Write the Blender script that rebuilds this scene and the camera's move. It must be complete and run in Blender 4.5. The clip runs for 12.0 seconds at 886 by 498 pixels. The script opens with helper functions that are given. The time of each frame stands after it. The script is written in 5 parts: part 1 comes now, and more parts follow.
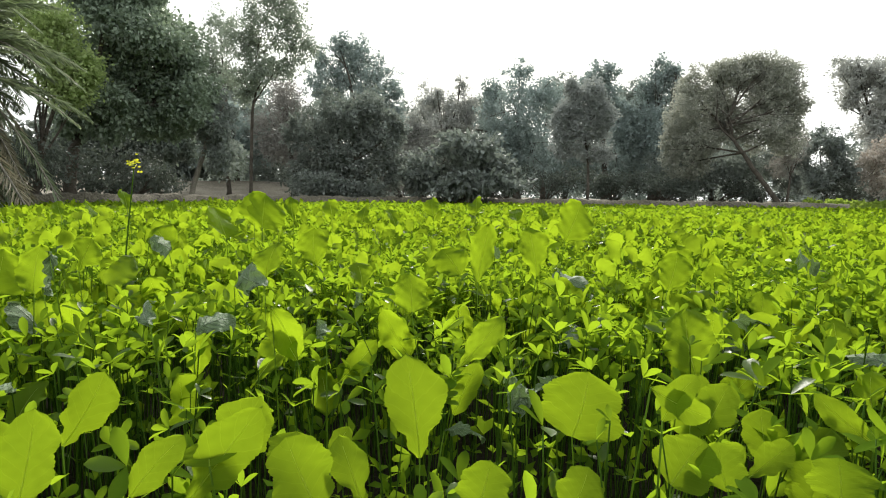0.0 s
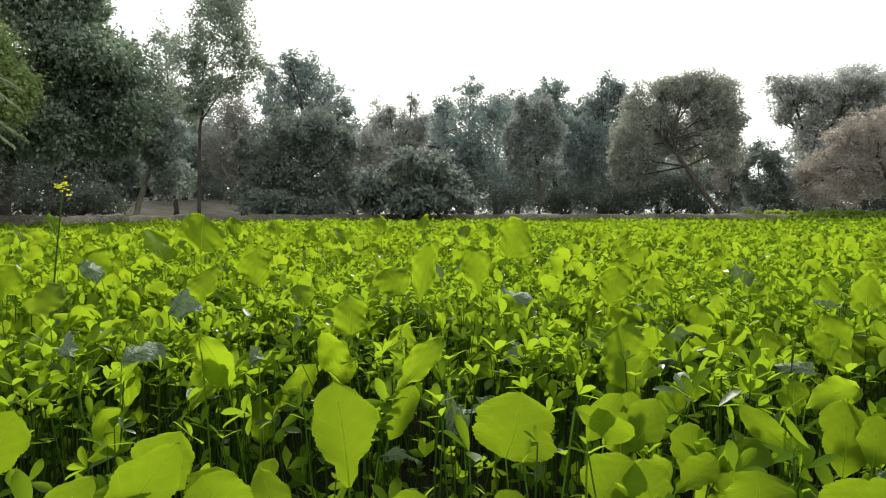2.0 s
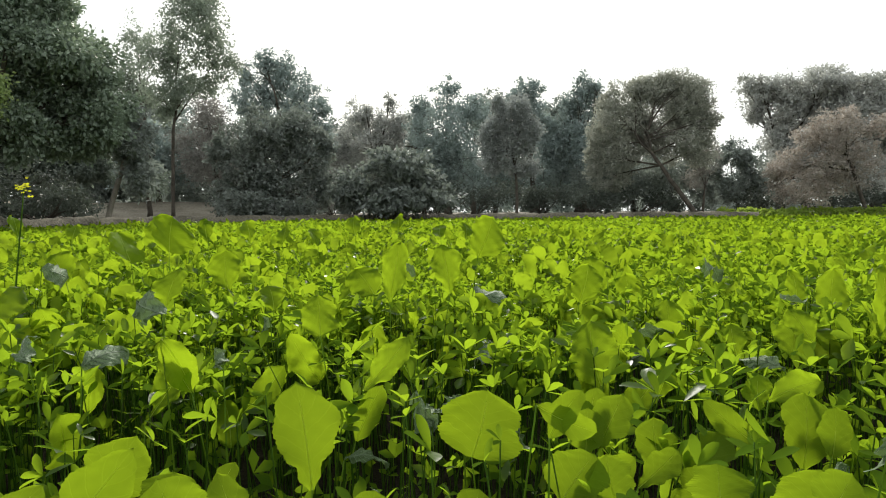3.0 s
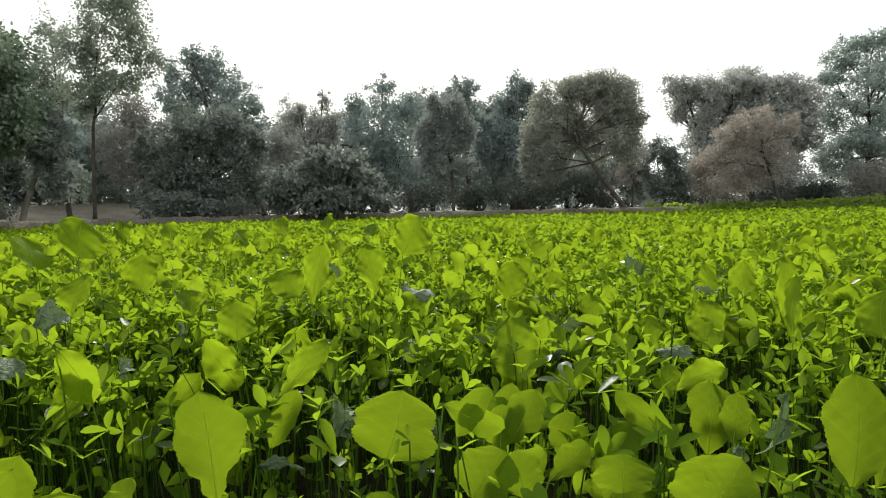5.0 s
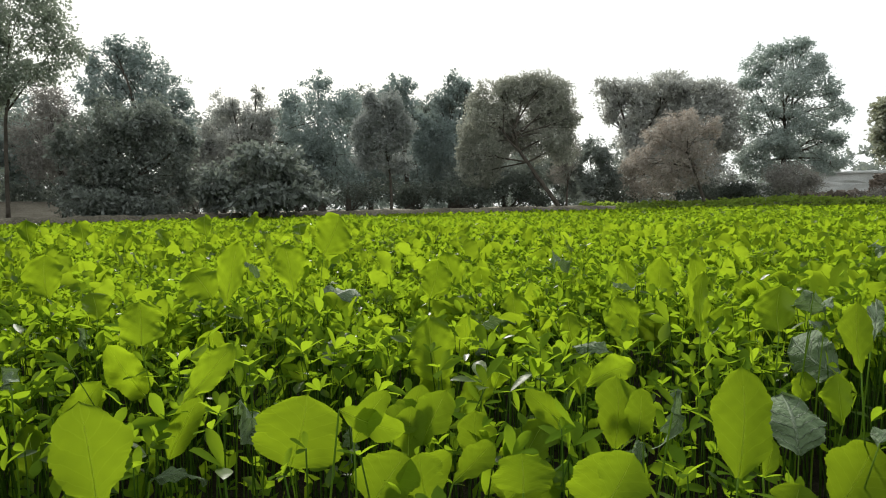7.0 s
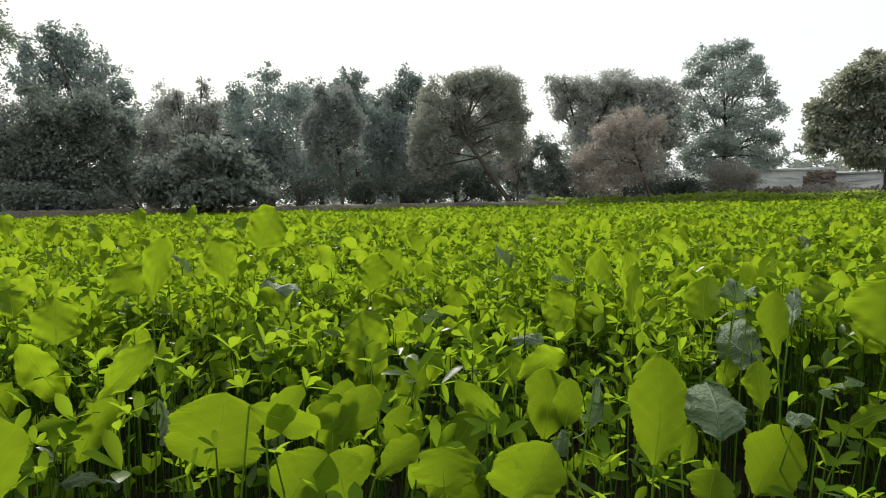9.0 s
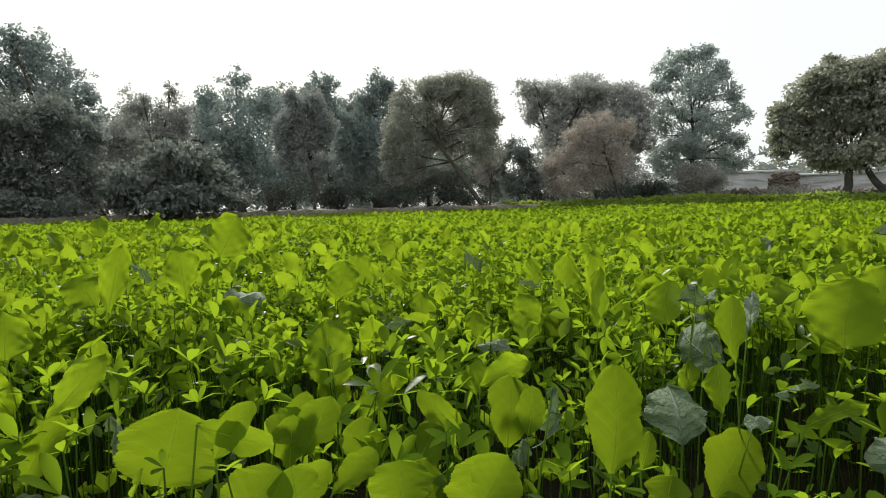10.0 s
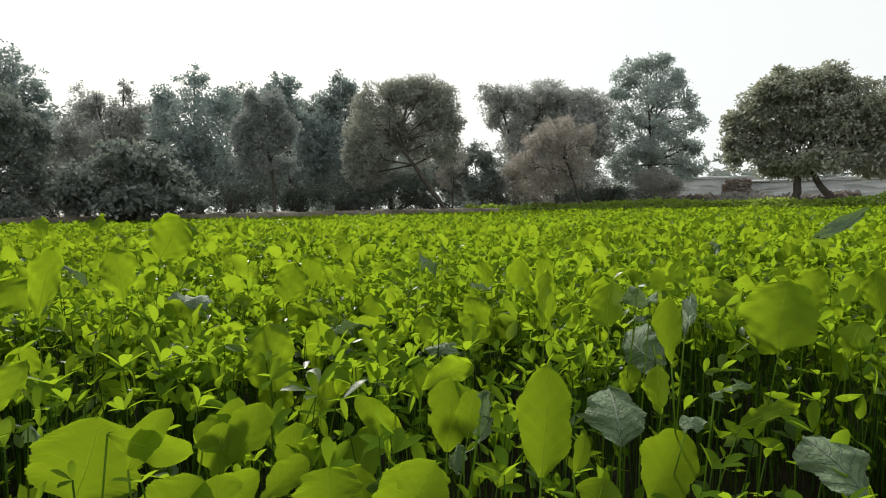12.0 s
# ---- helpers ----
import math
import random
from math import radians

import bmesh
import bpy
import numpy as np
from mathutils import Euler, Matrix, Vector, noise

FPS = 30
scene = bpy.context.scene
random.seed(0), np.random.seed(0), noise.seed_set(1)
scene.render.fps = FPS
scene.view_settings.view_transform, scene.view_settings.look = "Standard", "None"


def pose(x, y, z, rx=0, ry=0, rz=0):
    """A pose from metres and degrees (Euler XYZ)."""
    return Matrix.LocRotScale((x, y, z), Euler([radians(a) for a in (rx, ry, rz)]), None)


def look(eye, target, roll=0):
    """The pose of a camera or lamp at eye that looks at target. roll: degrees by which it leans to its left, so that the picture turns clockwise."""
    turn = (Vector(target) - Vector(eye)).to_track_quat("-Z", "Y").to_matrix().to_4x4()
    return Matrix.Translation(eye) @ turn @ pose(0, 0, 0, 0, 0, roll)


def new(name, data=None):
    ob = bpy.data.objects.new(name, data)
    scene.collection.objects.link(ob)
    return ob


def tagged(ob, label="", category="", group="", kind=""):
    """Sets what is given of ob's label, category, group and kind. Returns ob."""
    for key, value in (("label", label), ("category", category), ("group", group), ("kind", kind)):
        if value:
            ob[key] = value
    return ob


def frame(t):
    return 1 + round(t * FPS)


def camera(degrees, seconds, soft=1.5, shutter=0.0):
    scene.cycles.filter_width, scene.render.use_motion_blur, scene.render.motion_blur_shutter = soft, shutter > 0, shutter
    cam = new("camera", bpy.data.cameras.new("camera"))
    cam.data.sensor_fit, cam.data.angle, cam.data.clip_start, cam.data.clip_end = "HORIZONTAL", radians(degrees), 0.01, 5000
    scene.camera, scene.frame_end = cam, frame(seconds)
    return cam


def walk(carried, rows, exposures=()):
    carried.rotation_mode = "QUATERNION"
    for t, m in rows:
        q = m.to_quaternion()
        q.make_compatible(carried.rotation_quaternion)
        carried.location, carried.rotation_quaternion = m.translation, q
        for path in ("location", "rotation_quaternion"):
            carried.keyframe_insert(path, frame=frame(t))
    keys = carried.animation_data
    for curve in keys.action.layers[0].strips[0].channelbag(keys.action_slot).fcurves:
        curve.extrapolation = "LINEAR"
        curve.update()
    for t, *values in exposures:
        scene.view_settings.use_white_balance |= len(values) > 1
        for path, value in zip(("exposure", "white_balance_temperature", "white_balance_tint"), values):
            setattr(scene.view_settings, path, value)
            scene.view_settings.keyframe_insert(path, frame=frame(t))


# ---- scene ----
cam = camera(70.8, 12.0, soft=1.05)
PATH = [
    (0, (0.0320, -0.0389, 0.6623), (0.0283, 1.9539, 0.4926), 0.85),
    (0.5, (0.0412, -0.0375, 0.6616), (0.0513, 1.9565, 0.5068), 0.19),
    (1, (0.0498, -0.0344, 0.6648), (0.0992, 1.9605, 0.5299), 0.00),
    (1.5, (0.0588, -0.0339, 0.6662), (0.1587, 1.9597, 0.5419), -0.04),
    (2, (0.0656, -0.0340, 0.6706), (0.2048, 1.9577, 0.5531), -0.01),
    (2.5, (0.0741, -0.0317, 0.6700), (0.2437, 1.9578, 0.5570), -0.10),
    (3, (0.0853, -0.0299, 0.6683), (0.2920, 1.9558, 0.5501), -0.43),
    (5, (0.1211, -0.0269, 0.6676), (0.5217, 1.9285, 0.5420), -1.16),
    (5.5, (0.1303, -0.0220, 0.6669), (0.5813, 1.9221, 0.5367), -0.78),
    (6, (0.1397, -0.0207, 0.6660), (0.6342, 1.9123, 0.5290), -0.92),
    (6.5, (0.1522, -0.0208, 0.6649), (0.6931, 1.8997, 0.5256), -0.94),
    (7, (0.1656, -0.0223, 0.6674), (0.7545, 1.8842, 0.5329), -1.11),
    (9, (0.2036, -0.0187, 0.6595), (0.9343, 1.8369, 0.5072), -1.02),
    (9.5, (0.2144, -0.0168, 0.6614), (0.9846, 1.8232, 0.5162), -1.06),
    (10, (0.2249, -0.0180, 0.6643), (1.0329, 1.8061, 0.5230), -1.49),
    (10.5, (0.2390, -0.0190, 0.6604), (1.0713, 1.7943, 0.5219), -0.83),
    (11, (0.2477, -0.0198, 0.6584), (1.1084, 1.7802, 0.5193), -0.94),
    (11.5, (0.2540, -0.0189, 0.6600), (1.1454, 1.7662, 0.5222), -0.88),
    (12, (0.2592, -0.0211, 0.6606), (1.1747, 1.7521, 0.5275), -1.11),
]
walk(cam, [(t, look(eye, target, roll)) for t, eye, target, roll in PATH],
     exposures=[(0.0, 0.46), (1.5, 0.33), (3.0, 0.2), (6.0, 0.1), (9.0, 0.0), (12.0, -0.05)])

# ---- sky, sun and exposure ----
SUN_AZ, SUN_EL = 4.0, 33.0          # degrees to the right of +y, and above the horizon
world = bpy.data.worlds.new("world")
scene.world = world
world.use_nodes = True
wn, wl = world.node_tree.nodes, world.node_tree.links
background = next(n for n in wn if n.type == "BACKGROUND")
sky = wn.new("ShaderNodeTexSky")
sky.sky_type, sky.sun_disc = "NISHITA", False
sky.sun_elevation, sky.sun_rotation = radians(SUN_EL), radians(SUN_AZ)
sky.dust_density, sky.ozone_density, sky.air_density = 6.0, 0.5, 1.0
# thin even overcast: the sky's colour is mostly washed out to grey-white
veil = wn.new("ShaderNodeMix")
veil.data_type = "RGBA"
veil.inputs["Factor"].default_value = 0.88
veil.inputs["B"].default_value = (10.6, 11.0, 10.9, 1)
wl.new(sky.outputs["Color"], veil.inputs["A"])
wl.new(veil.outputs["Result"], background.inputs["Color"])
background.inputs["Strength"].default_value = 0.10
sun_data = bpy.data.lights.new("sun", "SUN")
sun_data.energy, sun_data.angle, sun_data.color = 4.6, radians(8), (1.0, 0.96, 0.88)
sun = new("sun", sun_data)
sun_way = Vector((math.sin(radians(SUN_AZ)) * math.cos(radians(SUN_EL)), math.cos(radians(SUN_AZ)) * math.cos(radians(SUN_EL)), math.sin(radians(SUN_EL))))
sun.matrix_world = look(sun_way * 50, (0, 0, 0))

# ---- materials ----
RNG = np.random.default_rng(7)


def material(name):
    m = bpy.data.materials.new(name)
    m.use_nodes = True
    n, l = m.node_tree.nodes, m.node_tree.links
    n.clear()
    return m, n, l, n.new("ShaderNodeOutputMaterial")


def ramp_mix(n, l, factor, a, b):
    mix = n.new("ShaderNodeMix")
    mix.data_type = "RGBA"
    mix.inputs["A"].default_value, mix.inputs["B"].default_value = (*a, 1), (*b, 1)
    l.new(factor, mix.inputs["Factor"])
    return mix.outputs["Result"]


def foliage(name, dark, light, shine, through_colour, share, whole=False, dead=None, grain=60.0, gloss=0.35, relief=0.35, glint=0.0, veins=None):
    """Leaf: two greens chosen leaf by leaf, blotches and fine relief, part of the light passing through."""
    m, n, l, out = material(name)
    if whole:
        pick = n.new("ShaderNodeObjectInfo").outputs["Random"]
    else:
        pick = n.new("ShaderNodeNewGeometry").outputs["Random Per Island"]
    coords = n.new("ShaderNodeTexCoord").outputs["Object"]
    noise_tex = n.new("ShaderNodeTexNoise")
    noise_tex.inputs["Scale"].default_value = grain
    noise_tex.inputs["Detail"].default_value = 3
    l.new(coords, noise_tex.inputs["Vector"])
    blend = n.new("ShaderNodeMath")
    blend.operation = "MULTIPLY_ADD"
    blend.inputs[1].default_value = 0.6
    l.new(pick, blend.inputs[0])
    half = n.new("ShaderNodeMath")
    half.operation = "MULTIPLY"
    half.inputs[1].default_value = 0.35
    l.new(noise_tex.outputs["Fac"], half.inputs[0])
    l.new(half.outputs["Value"], blend.inputs[2])
    colour = ramp_mix(n, l, blend.outputs["Value"], dark, light)
    if dead:
        gate = n.new("ShaderNodeMath")
        gate.operation = "GREATER_THAN"
        gate.inputs[1].default_value = 0.9
        l.new(pick, gate.inputs[0])
        mix = n.new("ShaderNodeMix")
        mix.data_type = "RGBA"
        mix.inputs["B"].default_value = (*dead, 1)
        l.new(gate.outputs["Value"], mix.inputs["Factor"])
        l.new(colour, mix.inputs["A"])
        colour = mix.outputs["Result"]
    height = noise_tex.outputs["Fac"]
    if veins:                                # pale side veins and midrib, along and across the blade
        vein_colour, vein_share = veins
        split = n.new("ShaderNodeSeparateXYZ")
        l.new(n.new("ShaderNodeUVMap").outputs["UV"], split.inputs["Vector"])

        def calc(kind, a, b, c=0.0):
            node = n.new("ShaderNodeMath")
            node.operation = kind
            for i, value in enumerate((a, b, c)):
                if isinstance(value, float):
                    node.inputs[i].default_value = value
                else:
                    l.new(value, node.inputs[i])
            return node.outputs["Value"]

        off = calc("ABSOLUTE", calc("SUBTRACT", split.outputs["X"], 0.5), 0.0)
        wob = calc("MULTIPLY", noise_tex.outputs["Fac"], 0.7)
        phase = calc("ADD", calc("MULTIPLY_ADD", split.outputs["Y"], 6.5, wob), calc("MULTIPLY", off, -3.6))
        line = calc("ABSOLUTE", calc("SUBTRACT", calc("FRACT", phase, 0.0), 0.5), 0.0)
        side = calc("MULTIPLY_ADD", line, -14.0, 1.0)
        mid = calc("MULTIPLY_ADD", off, -30.0, 1.0)
        mask = calc("MAXIMUM", calc("MAXIMUM", side, mid), 0.0)
        tintv = n.new("ShaderNodeMix")
        tintv.data_type = "RGBA"
        tintv.inputs["B"].default_value = (*vein_colour, 1)
        l.new(calc("MULTIPLY", mask, float(vein_share)), tintv.inputs["Factor"])
        l.new(colour, tintv.inputs["A"])
        colour = tintv.outputs["Result"]
        height = calc("ADD", height, mask)
    bsdf = n.new("ShaderNodeBsdfPrincipled")
    bsdf.inputs["Roughness"].default_value = shine
    bsdf.inputs["Specular IOR Level"].default_value = gloss
    if glint:                                # a few leaves are waxier than the rest
        waxy = n.new("ShaderNodeMapRange")
        waxy.inputs["From Min"].default_value, waxy.inputs["From Max"].default_value = 0.15, 0.18
        waxy.inputs["To Min"].default_value, waxy.inputs["To Max"].default_value = glint, gloss
        l.new(pick, waxy.inputs["Value"])
        l.new(waxy.outputs["Result"], bsdf.inputs["Specular IOR Level"])
    l.new(colour, bsdf.inputs["Base Color"])
    bump = n.new("ShaderNodeBump")
    bump.inputs["Strength"].default_value = relief
    bump.inputs["Distance"].default_value = 0.004
    l.new(height, bump.inputs["Height"])
    l.new(bump.outputs["Normal"], bsdf.inputs["Normal"])
    glow = n.new("ShaderNodeBsdfTranslucent")
    tint = n.new("ShaderNodeMix")
    tint.data_type, tint.blend_type = "RGBA", "MIX"
    tint.inputs["Factor"].default_value = 0.6
    tint.inputs["B"].default_value = (*through_colour, 1)
    l.new(colour, tint.inputs["A"])
    l.new(tint.outputs["Result"], glow.inputs["Color"])
    mixer = n.new("ShaderNodeMixShader")
    mixer.inputs["Fac"].default_value = share
    l.new(bsdf.outputs["BSDF"], mixer.inputs[1])
    l.new(glow.outputs["BSDF"], mixer.inputs[2])
    l.new(mixer.outputs["Shader"], out.inputs["Surface"])
    return m


def solid(name, a, b, rough, scale, relief=0.3, depth=0.02, spec=0.3, fine=4.0):
    """Earth, bark, brick: two colours by coarse and fine noise, with relief."""
    m, n, l, out = material(name)
    coords = n.new("ShaderNodeTexCoord").outputs["Object"]
    coarse, small = n.new("ShaderNodeTexNoise"), n.new("ShaderNodeTexNoise")
    coarse.inputs["Scale"].default_value, small.inputs["Scale"].default_value = scale, scale * fine * 4
    coarse.inputs["Detail"].default_value, small.inputs["Detail"].default_value = 5, 6
    l.new(coords, coarse.inputs["Vector"])
    l.new(coords, small.inputs["Vector"])
    add = n.new("ShaderNodeMath")
    add.operation = "ADD"
    l.new(coarse.outputs["Fac"], add.inputs[0])
    l.new(small.outputs["Fac"], add.inputs[1])
    stretch = n.new("ShaderNodeMapRange")
    stretch.inputs["From Min"].default_value, stretch.inputs["From Max"].default_value = 0.75, 1.25
    l.new(add.outputs["Value"], stretch.inputs["Value"])
    colour = ramp_mix(n, l, stretch.outputs["Result"], a, b)
    bsdf = n.new("ShaderNodeBsdfPrincipled")
    bsdf.inputs["Roughness"].default_value = rough
    bsdf.inputs["Specular IOR Level"].default_value = spec
    l.new(colour, bsdf.inputs["Base Color"])
    bump = n.new("ShaderNodeBump")
    bump.inputs["Strength"].default_value, bump.inputs["Distance"].default_value = relief, depth
    l.new(add.outputs["Value"], bump.inputs["Height"])
    l.new(bump.outputs["Normal"], bsdf.inputs["Normal"])
    l.new(bsdf.outputs["BSDF"], out.inputs["Surface"])
    return m


CROP_DARK, CROP_LIGHT, CROP_GLOW = (0.016, 0.045, 0.006), (0.125, 0.22, 0.018), (0.40, 0.59, 0.019)
M_CLOVER = foliage("clover_leaf", CROP_DARK, CROP_LIGHT, 0.36, CROP_GLOW, 0.55, gloss=0.0, glint=0.22)
M_CLOVER_ONE = foliage("clover_leaf_single", (0.045, 0.09, 0.010), (0.115, 0.195, 0.018), 0.4, (0.46, 0.66, 0.020), 0.56, whole=True, gloss=0.0, glint=0.15)
M_MUSTARD = foliage("mustard_leaf", (0.02, 0.055, 0.006), (0.19, 0.28, 0.020), 0.45, (0.43, 0.60, 0.018), 0.55, grain=45, gloss=0.0, glint=0.1)
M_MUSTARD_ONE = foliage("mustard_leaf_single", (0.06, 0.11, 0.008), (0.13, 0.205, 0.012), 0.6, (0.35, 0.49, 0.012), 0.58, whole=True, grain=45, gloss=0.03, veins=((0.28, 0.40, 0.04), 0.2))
# lit copy of the single leaf: extra brightness in its colours
M_MUSTARD_LIT = foliage("mustard_leaf_lit", (0.05, 0.10, 0.008), (0.17, 0.26, 0.016), 0.6, (0.42, 0.59, 0.014), 0.60, whole=True, grain=45, gloss=0.02, veins=((0.26, 0.38, 0.04), 0.15))
# folded leaves whose silvery sky sheen is painted into a pale base colour
M_SHEEN = foliage("sheen_leaf", (0.085, 0.13, 0.065), (0.18, 0.24, 0.14), 0.62, (0.20, 0.33, 0.07), 0.2, whole=True, grain=150, gloss=0.14, relief=1.0, veins=((0.46, 0.54, 0.41), 0.8))
M_SHEEN_MANY = foliage("sheen_leaf_many", (0.16, 0.225, 0.11), (0.33, 0.40, 0.25), 0.48, (0.24, 0.38, 0.10), 0.28, grain=130, gloss=0.35, relief=0.9)
M_RIB = foliage("leaf_rib", (0.30, 0.40, 0.06), (0.36, 0.46, 0.08), 0.6, (0.85, 0.92, 0.25), 0.80, whole=True, gloss=0.0)
M_BANK = foliage("bank_leaf", (0.10, 0.17, 0.03), (0.28, 0.38, 0.08), 0.6, (0.44, 0.56, 0.09), 0.5, gloss=0.0)
M_STALK = foliage("leaf_stalk", (0.06, 0.12, 0.015), (0.12, 0.2, 0.028), 0.5, (0.42, 0.58, 0.04), 0.45, whole=True, gloss=0.05)
M_STEM = foliage("crop_stem", (0.022, 0.055, 0.006), (0.075, 0.15, 0.016), 0.6, (0.2, 0.32, 0.03), 0.2, gloss=0.03)
M_FLOWER = foliage("mustard_petal", (0.36, 0.42, 0.02), (0.70, 0.68, 0.06), 0.6, (0.8, 0.75, 0.02), 0.4)
# distance haze is mixed into most of these leaf colours: greyer, paler, bluer
TREE_LEAF = {
    "broad": foliage("broad_leaf", (0.139, 0.19, 0.135), (0.384, 0.47, 0.36), 0.42, (0.155, 0.200, 0.101), 0.42, grain=8, gloss=0.5),
    "broadw": foliage("mango_leaf", (0.226, 0.24, 0.19), (0.576, 0.595, 0.485), 0.42, (0.250, 0.28, 0.165), 0.42, dead=(0.250, 0.22, 0.14), grain=8, gloss=0.7),
    "light": foliage("feathery_leaf", (0.250, 0.33, 0.13), (0.480, 0.58, 0.25), 0.5, (0.403, 0.52, 0.17), 0.50, grain=8),
    "grey": foliage("grey_leaf", (0.175, 0.206, 0.191), (0.373, 0.413, 0.379), 0.6, (0.149, 0.176, 0.129), 0.47, grain=8),
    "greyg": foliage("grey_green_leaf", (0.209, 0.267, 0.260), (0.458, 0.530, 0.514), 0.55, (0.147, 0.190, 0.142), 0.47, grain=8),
    "dusty": foliage("haze_grey_leaf", (0.157, 0.186, 0.171), (0.350, 0.388, 0.363), 0.5, (0.143, 0.174, 0.128), 0.47, grain=8, gloss=0.5),
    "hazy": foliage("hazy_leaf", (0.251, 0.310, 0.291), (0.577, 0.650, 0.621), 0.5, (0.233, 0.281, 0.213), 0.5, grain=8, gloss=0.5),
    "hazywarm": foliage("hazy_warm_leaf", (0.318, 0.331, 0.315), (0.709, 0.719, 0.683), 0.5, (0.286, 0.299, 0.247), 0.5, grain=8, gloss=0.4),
    "speckled": foliage("speckled_leaf", (0.082, 0.105, 0.085), (0.365, 0.40, 0.375), 0.5, (0.125, 0.15, 0.105), 0.44, grain=8, gloss=0.5),
    "airy": foliage("airy_leaf", (0.192, 0.235, 0.19), (0.403, 0.455, 0.37), 0.55, (0.192, 0.231, 0.155), 0.50, grain=8),
    "fine": foliage("acacia_leaf", (0.276, 0.289, 0.247), (0.550, 0.562, 0.483), 0.6, (0.254, 0.268, 0.205), 0.50, grain=8),
    "fineb": foliage("fine_grey_leaf", (0.269, 0.292, 0.28), (0.470, 0.50, 0.48), 0.65, (0.182, 0.197, 0.17), 0.50, grain=8),
    "brown": foliage("brown_leaf", (0.194, 0.192, 0.176), (0.392, 0.382, 0.361), 0.65, (0.185, 0.172, 0.135), 0.50, grain=8),
    "rust": foliage("rust_leaf", (0.306, 0.283, 0.250), (0.635, 0.588, 0.525), 0.65, (0.286, 0.255, 0.208), 0.50, dead=(0.286, 0.218, 0.172), grain=8),
    "greyd": foliage("dark_grey_leaf", (0.082, 0.105, 0.085), (0.240, 0.28, 0.24), 0.5, (0.096, 0.125, 0.08), 0.42, grain=8),
    # darkened so the bushes read as the shade under the trees
    "scrub": foliage("shade_scrub_leaf", (0.048, 0.062, 0.05), (0.144, 0.165, 0.14), 0.6, (0.077, 0.095, 0.06), 0.3, grain=8),
    "palm": foliage("palm_leaf", (0.125, 0.165, 0.10), (0.317, 0.37, 0.235), 0.45, (0.154, 0.20, 0.08), 0.42, grain=8, gloss=0.5),
    "palmdry": foliage("dry_palm_leaf", (0.192, 0.175, 0.12), (0.422, 0.385, 0.28), 0.6, (0.192, 0.165, 0.09), 0.42, grain=8),
}
M_BARK = solid("bark", (0.045, 0.038, 0.030), (0.12, 0.105, 0.085), 0.9, 6, 0.8, 0.03)
M_BARK_PALE = solid("pale_bark", (0.14, 0.125, 0.10), (0.28, 0.26, 0.22), 0.85, 5, 0.6, 0.02)
M_SOIL = solid("ground", (0.085, 0.075, 0.055), (0.24, 0.22, 0.175), 0.95, 0.7, 0.8, 0.06, 0.2, 6.0)
# the canopy's shade is put into this near-black soil colour
M_FIELD_SHADE = solid("field_soil_shade", (0.011, 0.010, 0.007), (0.030, 0.026, 0.017), 0.95, 6.0, 0.8, 0.02, 0.03, 6.0)
M_BUND = solid("bund_earth", (0.05, 0.046, 0.034), (0.18, 0.165, 0.125), 0.95, 1.3, 0.9, 0.05, 0.2)
M_WALL = solid("mud_wall", (0.36, 0.375, 0.37), (0.55, 0.565, 0.56), 0.9, 1.2, 0.5, 0.03)
M_STACK = solid("dung_stack", (0.10, 0.085, 0.07), (0.22, 0.185, 0.155), 0.95, 1.5, 0.7, 0.05)


# ---- mesh helpers ----
def mesh_of(name, verts, tris, mat, smooth=True):
    me = bpy.data.meshes.new(name)
    verts, tris = np.asarray(verts, np.float32), np.asarray(tris, np.int32)
    me.vertices.add(len(verts))
    me.vertices.foreach_set("co", verts.ravel())
    me.loops.add(tris.size)
    me.loops.foreach_set("vertex_index", tris.ravel())
    me.polygons.add(len(tris))
    me.polygons.foreach_set("loop_start", np.arange(0, tris.size, 3, dtype=np.int32))
    me.polygons.foreach_set("loop_total", np.full(len(tris), 3, np.int32))
    me.polygons.foreach_set("use_smooth", np.full(len(tris), smooth))
    me.update(calc_edges=True)
    me.validate()
    me.materials.append(mat)
    return me


class Pile:
    """Triangles gathered from many small pieces."""

    def __init__(self):
        self.v, self.f, self.count = [], [], 0

    def add(self, v, f):
        v = np.asarray(v, float).reshape(-1, 3)
        self.v.append(v)
        self.f.append(np.asarray(f, int).reshape(-1, 3) + self.count)
        self.count += len(v)
        return self

    def mesh(self, name, mat, smooth=True):
        return mesh_of(name, np.concatenate(self.v), np.concatenate(self.f), mat, smooth)


def unit(a):
    return a / np.maximum(np.linalg.norm(a, axis=-1, keepdims=True), 1e-9)


def frames(along, facing):
    """Axes for pieces: x across, y along, z towards facing."""
    y = unit(np.asarray(along, float))
    z = np.asarray(facing, float)
    z = unit(z - (z * y).sum(-1, keepdims=True) * y)
    return np.stack([np.cross(y, z), y, z], -1)


def scatter(pile, template, place, axes, size):
    """Copies of a template (verts, tris) at places, with axes and sizes (n or n x 3)."""
    tv, tf = template
    size = np.asarray(size, float)
    size = size[:, None] if size.ndim == 1 else size
    local = tv[None] * size[:, None, :]
    v = np.einsum("nij,nkj->nki", axes, local) + place[:, None, :]
    f = tf[None] + (np.arange(len(place)) * len(tv))[:, None, None]
    pile.add(v, f)


